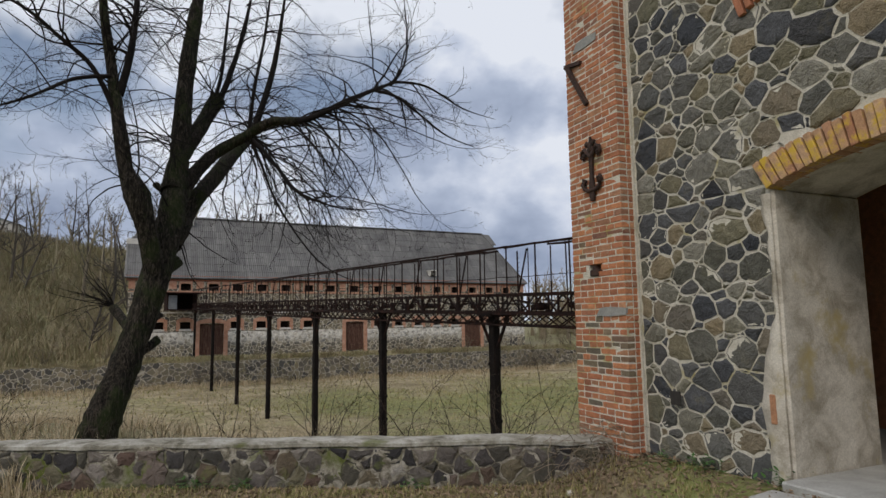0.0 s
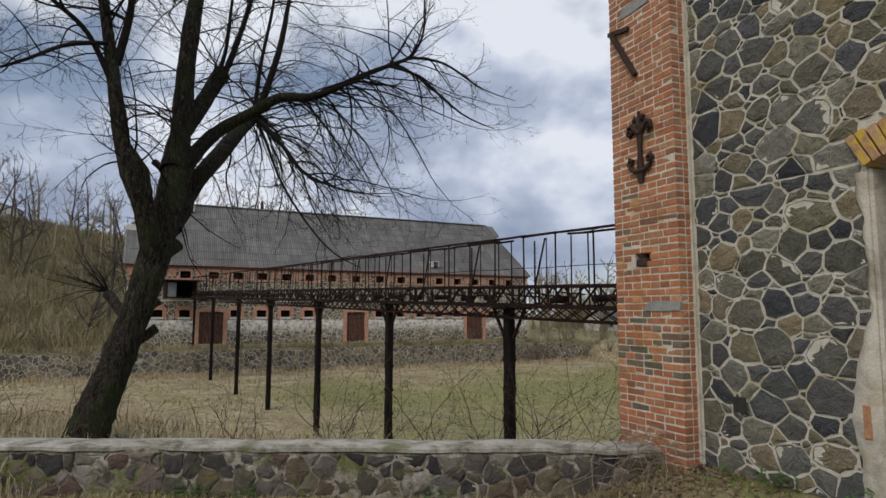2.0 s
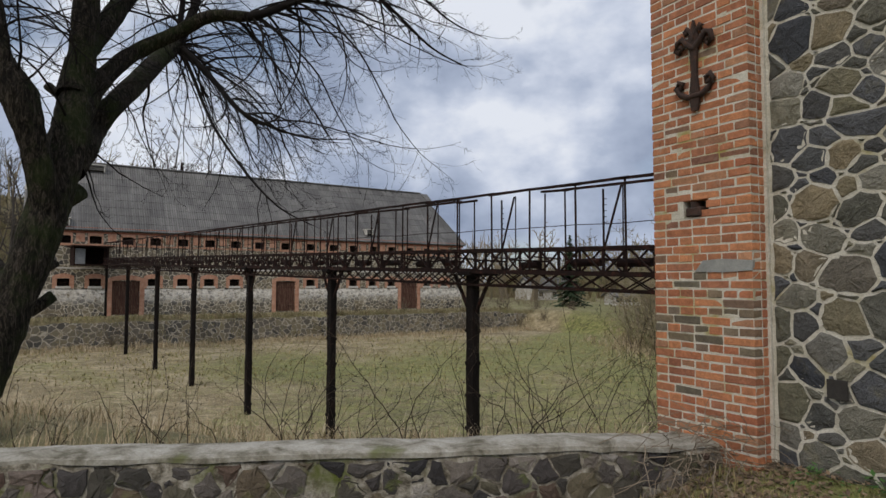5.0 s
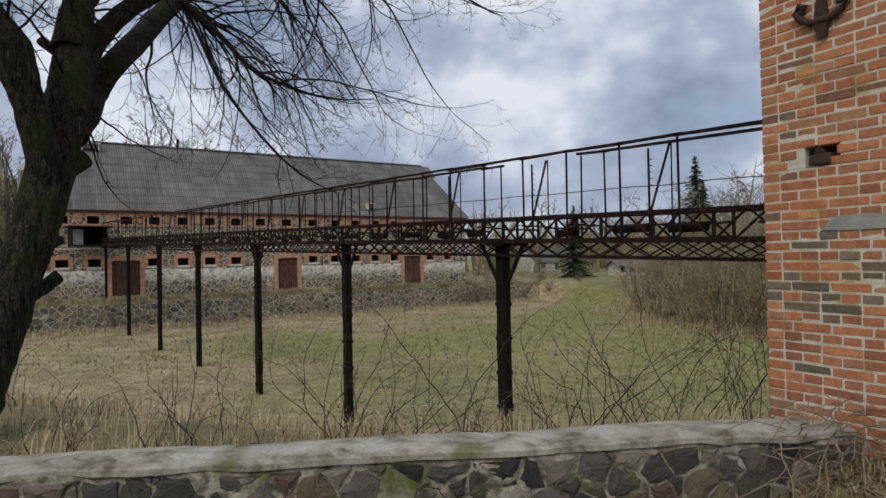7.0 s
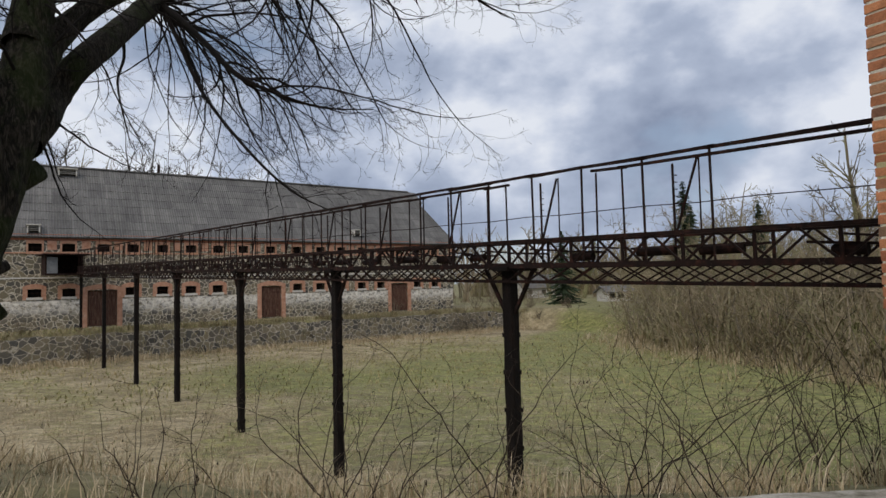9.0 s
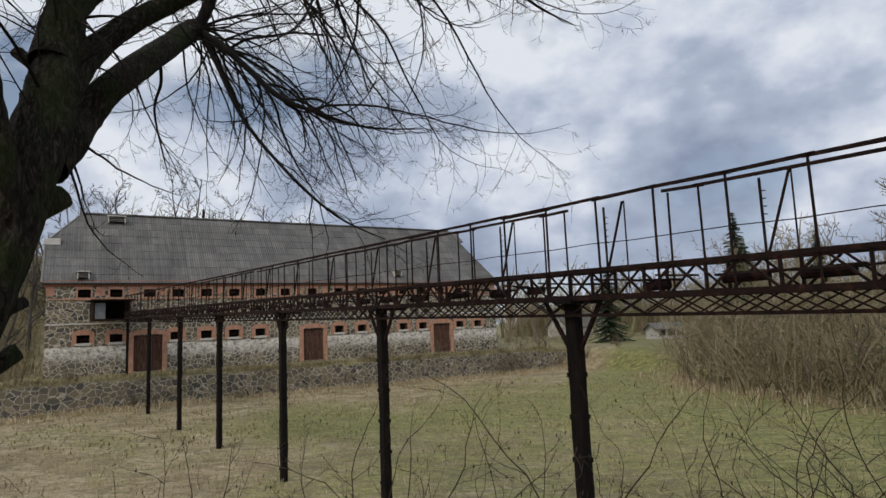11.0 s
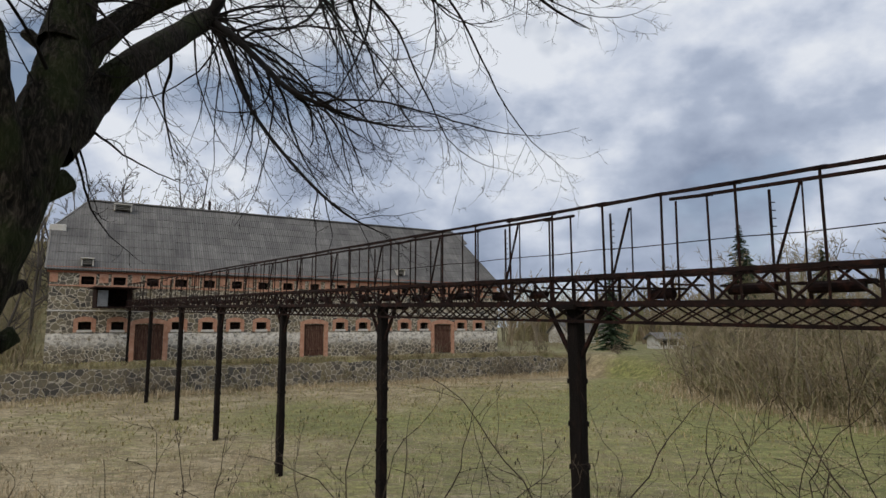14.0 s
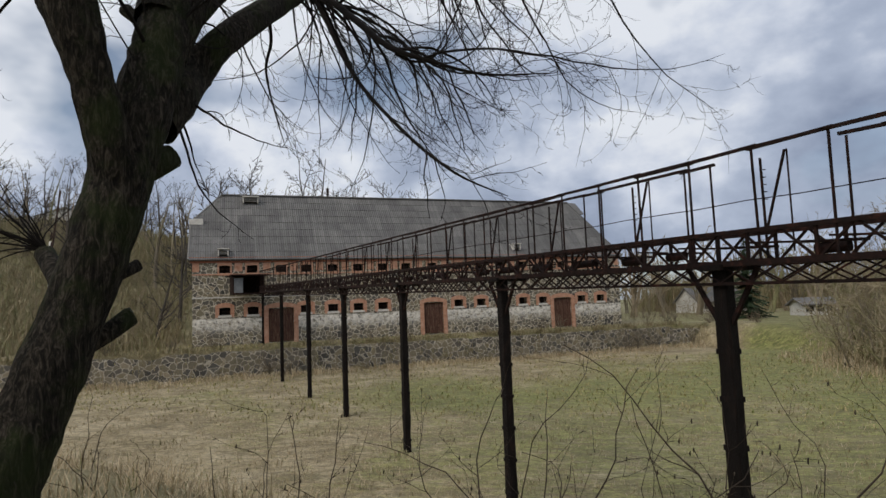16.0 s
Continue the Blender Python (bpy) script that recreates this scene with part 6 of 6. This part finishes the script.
# ---- houses beyond the meadow ----
def cottage(x, y, turn, w, d, h, rise, label):
    root = thing("cottage", Matrix.Translation((x, y, height(x, y) - 0.2)) @ Matrix.Rotation(radians(turn), 4, "Z"), label, "house", "far houses")
    V = [(sx * w / 2, sy * d / 2, z) for z in (0, h) for sx, sy in ((-1, -1), (1, -1), (1, 1), (-1, 1))] + [(-w / 2, 0, h + rise), (w / 2, 0, h + rise)]
    obj("wall", V, [(0, 1, 5, 4), (1, 2, 6, 9, 5), (2, 3, 7, 6), (3, 0, 4, 8, 7)], M_white_wall, root)
    o = 0.35
    RV = [(-w / 2 - o, -d / 2 - o, h - 0.15), (w / 2 + o, -d / 2 - o, h - 0.15), (w / 2 + o, 0, h + rise + 0.1), (-w / 2 - o, 0, h + rise + 0.1), (-w / 2 - o, d / 2 + o, h - 0.15), (w / 2 + o, d / 2 + o, h - 0.15)]
    r = obj("roof", RV, [(0, 1, 2, 3), (3, 2, 5, 4)], M_roof, root)
    sol = r.modifiers.new("thick", "SOLIDIFY")
    sol.thickness = 0.14
    for i in range(3):
        wx = -w / 2 + w * (i + 0.5) / 3
        # windows as flat panels, the unlit rooms put into their dark colour
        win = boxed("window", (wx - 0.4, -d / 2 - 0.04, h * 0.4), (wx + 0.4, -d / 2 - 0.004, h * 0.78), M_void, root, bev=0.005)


cottage(17.5, 108.0, 24, 8, 6, 1.9, 2.0, "low white cottage with a pale roof beyond the barn")
cottage(-97.0, 105.0, -62, 4.6, 10.0, 3.4, 1.5, "white gabled house high on the wooded hill")
cottage(22.5, 80.0, 10, 3.4, 3, 1.5, 0.5, "small white shed at the meadow's end")


def power_pole():
    x, y = -47.8, 52.0
    z = height(x, y)
    root = thing("power_pole", Matrix.Translation((x, y, z - 0.3)), "pale concrete power pole with a dark steel head", "pole")
    top = 9.0 - z
    bm = bmesh.new()
    bmesh.ops.create_cone(bm, cap_ends=True, segments=10, radius1=0.24, radius2=0.16, depth=top, matrix=Matrix.Translation((0, 0, top / 2)))
    part("shaft", bm, M_sill, root, smooth=True)
    bm = bmesh.new()
    bar(bm, (0.1, 0, top - 0.8), (0.7, 0.2, top + 4.6), 0.12, 0.12)
    part("mast", bm, M_iron, root)
    for dz, w in ((0.3, 1.3), (-0.5, 1.1)):
        bm = bmesh.new()
        bar(bm, (-w * 0.75, w * 0.7, top + dz), (w * 0.75, -w * 0.7, top + dz), 0.14, 0.1)
        part("crossarm", bm, M_iron, root)
        for f in (-0.9, -0.4, 0.4, 0.9):
            bm = bmesh.new()
            bmesh.ops.create_cone(bm, cap_ends=True, segments=8, radius1=0.07, radius2=0.05, depth=0.3, matrix=Matrix.Translation((w * 0.75 * f, -w * 0.7 * f, top + dz + 0.2)))
            part("insulator", bm, M_iron, root)


power_pole()


# ---- small growth and litter ----
def blades(name, spots, mat, label, category, rng, high, wide=0.006, n=14, spread=0.08, lean=0.35):
    V, F = [], []
    for x, y, s in spots:
        z0 = height(x, y)
        for _ in range(n):
            px, py = x + rng.gauss(0, spread * s), y + rng.gauss(0, spread * s)
            a = rng.uniform(0, 2 * math.pi)
            h = high * s * rng.uniform(0.45, 1.1)
            dx, dy = math.cos(a), math.sin(a)
            o = lean * h * rng.uniform(0.2, 1.3)
            w = wide * s
            k = len(V)
            V += [(px - dy * w, py + dx * w, z0 - 0.02), (px + dy * w, py - dx * w, z0 - 0.02), (px + dx * o * 0.4 + dy * w * 0.8, py + dy * o * 0.4 - dx * w * 0.8, z0 + h * 0.6), (px + dx * o * 0.4 - dy * w * 0.8, py + dy * o * 0.4 + dx * w * 0.8, z0 + h * 0.6), (px + dx * o, py + dy * o, z0 + h * rng.uniform(0.8, 1.0))]
            F += [(k, k + 1, k + 2, k + 3), (k + 3, k + 2, k + 4)]
    return tagged(obj(name, V, F, mat), label, category, kind="stuff")


def growth():
    rng = random.Random(14)
    tall = [(rng.uniform(-11, 5.5), rng.uniform(8.6, 18.5), rng.uniform(0.6, 1.2)) for _ in range(820)]
    blades("tall_grass", tall, M_straw, "pale withered tall grass behind the low wall", "grass", rng, 0.34, 0.005, 24, 0.18, 1.0)
    mid = [(rng.uniform(-24, 14), rng.uniform(17, 32), rng.uniform(0.7, 1.5)) for _ in range(1500)]
    blades("meadow_grass", mid, M_straw, "tussocky straw-coloured meadow grass", "grass", rng, 0.11, 0.007, 14, 0.3, 1.2)
    far = [(rng.uniform(-34, 15), rng.uniform(32, 58), rng.uniform(0.9, 2.0)) for _ in range(1700)]
    blades("far_meadow_grass", far, M_turf, "patchy green and straw meadow grass", "grass", rng, 0.1, 0.014, 9, 0.4, 1.2)
    bank = []
    for _ in range(900):
        y = rng.uniform(26, 62)
        toe = 14.6 + 0.34 * max(47 - y, 0) + 0.45 * max(y - 52, 0)
        bank.append((toe + rng.gauss(1.5, 2.0), y, rng.uniform(0.8, 1.6)))
    for _ in range(420):
        u = rng.uniform(-32, 25)
        p = B0 + BW * u + BN * (6.6 + abs(rng.gauss(0, 1.3)))
        bank.append((p.x, p.y, rng.uniform(0.7, 1.5)))
    blades("rank_grass", bank, M_straw, "rank dead grass along bank and terrace foot", "grass", rng, 0.45, 0.014, 12, 0.25, 0.7)
    under = []
    for _ in range(2600):
        u, fr = -21.5 - abs(rng.gauss(0, 22)), rng.uniform(-60, 1)
        p = B0 + BW * u + BN * fr
        under.append((p.x, p.y, rng.uniform(0.25, 0.9)))
    for _ in range(1500):
        y = rng.uniform(26, 84)
        toe = 14.6 + 0.34 * max(47 - y, 0) + 0.45 * max(y - 52, 0)
        under.append((toe + 0.3 + abs(rng.gauss(0, 8)), y, rng.uniform(0.5, 1.3)))
    blades("undergrowth", under, M_under, "tangled brown undergrowth on hillside and bank", "undergrowth", rng, 1.1, 0.035, 12, 0.5, 0.9)
    scrub = []
    for _ in range(2400):
        p = B0 + BW * (-20.5 - abs(rng.gauss(0, 26))) + BN * rng.uniform(-80, 3)
        scrub.append((p.x, p.y, rng.uniform(0.4, 1.2)))
    blades("hill_scrub", scrub, M_under, "dense brown and olive brush covering the hillside", "brush", rng, 2.0, 0.03, 16, 0.7, 0.8)
    belt = []
    for _ in range(900):
        a, d = radians(rng.uniform(5, 52)), rng.uniform(90, 135)
        d = max(d, 116) if a < radians(19) else d
        belt.append((-1 + d * math.sin(a), 6 + d * math.cos(a), rng.uniform(0.45, 1.15) * (1 + 0.5 * noise.noise((math.degrees(a) * 0.3, 0, 0)))))
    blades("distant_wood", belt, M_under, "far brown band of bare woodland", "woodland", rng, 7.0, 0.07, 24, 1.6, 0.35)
    tufts = [(rng.uniform(-26, 13), rng.uniform(16, 48), rng.uniform(0.6, 1.4)) for _ in range(320)]
    blades("sedge_tufts", tufts, M_under, "dark brown and green tufts in the meadow", "grass", rng, 0.2, 0.009, 16, 0.2, 1.0)
    lip = []
    for _ in range(1100):
        p = B0 + BW * rng.uniform(-31, 25) + BN * (6.05 + rng.gauss(0, 0.28))
        lip.append((p.x, p.y, rng.uniform(0.6, 1.5)))
    blades("terrace_grass", lip, M_under, "dead grass overhanging the retaining wall", "grass", rng, 0.4, 0.014, 12, 0.22, 0.9)
    foot = []
    for _ in range(760):
        x = rng.uniform(-8, 2.2)
        foot.append((x, low_wall_y(x) - abs(rng.gauss(0.0, 0.45)) - 0.03, rng.uniform(0.5, 1.1)))
    blades("verge_grass", foot, M_turf, "thin grass along the foot of the low wall", "grass", rng, 0.11, 0.004, 9, 0.07, 0.9)
    sward = [(rng.uniform(-7, 2.6), rng.uniform(3.6, 7.3), rng.uniform(0.6, 1.2)) for _ in range(2600)]
    blades("yard_turf", sward, M_turf, "short green and brown grass of the yard", "grass", rng, 0.055, 0.0035, 12, 0.07, 1.0)
    left = [(rng.uniform(-9, -4.3), rng.uniform(6.2, 8.6), rng.uniform(0.6, 1.2)) for _ in range(300)]
    blades("yard_grass", left, M_straw, "dry grass overgrowing the end of the wall", "grass", rng, 0.4, 0.005, 14, 0.09, 0.6)
    # green nettles
    V, F = [], []
    for cx, cy, n, s in ((-2.9, 7.2, 40, 0.12), (-2.35, 7.25, 24, 0.1), (2.65, 6.75, 50, 0.16), (3.05, 6.1, 24, 0.1), (-0.4, 7.45, 14, 0.08), (-5.9, 7.4, 30, 0.2), (2.3, 7.1, 14, 0.1)):
        for _ in range(n * 3):
            x, y = cx + rng.gauss(0, s), cy + rng.gauss(0, s * 0.6)
            z = height(x, y) + rng.uniform(0.0, 0.14)
            a, r = rng.uniform(0, 6.3), rng.uniform(0.015, 0.035)
            d, e = Vector((math.cos(a), math.sin(a), rng.uniform(-0.2, 0.6))) * r, Vector((-math.sin(a), math.cos(a), 0)) * r * 0.5
            k, o = len(V), Vector((x, y, z))
            V += [o, o + d + e, o + d * 2.2, o + d - e]
            F.append((k, k + 1, k + 2, k + 3))
    tagged(obj("nettle_patch", V, F, M_greenleaf), "young green nettles at the wall foot", "weeds", kind="stuff")
    # leaf litter
    V, F = [], []
    for i in range(9000):
        if rng.random() < 0.65:
            x = rng.uniform(-6, 3.3)
            y = low_wall_y(min(x, 2.0)) - abs(rng.gauss(0, 0.45)) - 0.04
        else:
            x, y = rng.uniform(0.2, 3.4), rng.uniform(5.0, 7.6)
        if (Vector((x, y, 0)) - PR).dot(PN) < 0.02 and x > 2.2:
            continue
        a, r = rng.uniform(0, 6.3), rng.uniform(0.012, 0.034)
        tz = rng.uniform(-0.5, 0.5)
        d, e = Vector((math.cos(a), math.sin(a), tz)) * r, Vector((-math.sin(a), math.cos(a), rng.uniform(-0.5, 0.5))) * r * 0.6
        k, o = len(V), Vector((x, y, height(x, y) + 0.012 + rng.uniform(0, 0.02)))
        V += [o - d, o + e, o + d + Vector((0, 0, 0.008)), o - e]
        F.append((k, k + 1, k + 2, k + 3))
    tagged(obj("leaf_litter", V, F, M_leaf), "brown dead leaves strewn along the walls", "leaves", kind="stuff")
    # dead vines heaped where the low wall meets the pier
    out = []
    for _ in range(170):
        x = rng.gauss(1.75, 0.28)
        o = Vector((x, low_wall_y(x) - rng.uniform(-0.25, 0.28), rng.uniform(0.15, 0.62)))
        p = sprout(rng, o, Vector((rng.gauss(0, 1), rng.gauss(-0.3, 0.6), rng.gauss(0.1, 0.5))), rng.uniform(0.3, 0.9), 0.005, 8, 0.5, -0.14, 0.5)
        out.append([(Vector((q.x, q.y, max(q.z, height(q.x, q.y) + 0.01))), r) for q, r in p])
    V, F = tubes(out, 4)
    tagged(obj("vine_heap", V, F, M_bud), "heap of dry dead vines over the wall end", "vines", kind="stuff")
    for x, y, s in ((0.55, 7.3, 0.035), (1.35, 7.15, 0.045), (-2.6, 6.9, 0.03)):
        bm = bmesh.new()
        bmesh.ops.create_icosphere(bm, subdivisions=1, radius=s)
        for v in bm.verts:
            v.co.z *= 0.5
            v.co += Vector((rng.uniform(-1, 1), rng.uniform(-1, 1), rng.uniform(-1, 1))) * s * 0.25
        peb = part("pebble", bm, M_sill, None)
        peb.location = (x, y, height(x, y) + s * 0.3)
        tagged(peb, "pale loose stone chip lying on the yard", "stone", "loose stones")


growth()
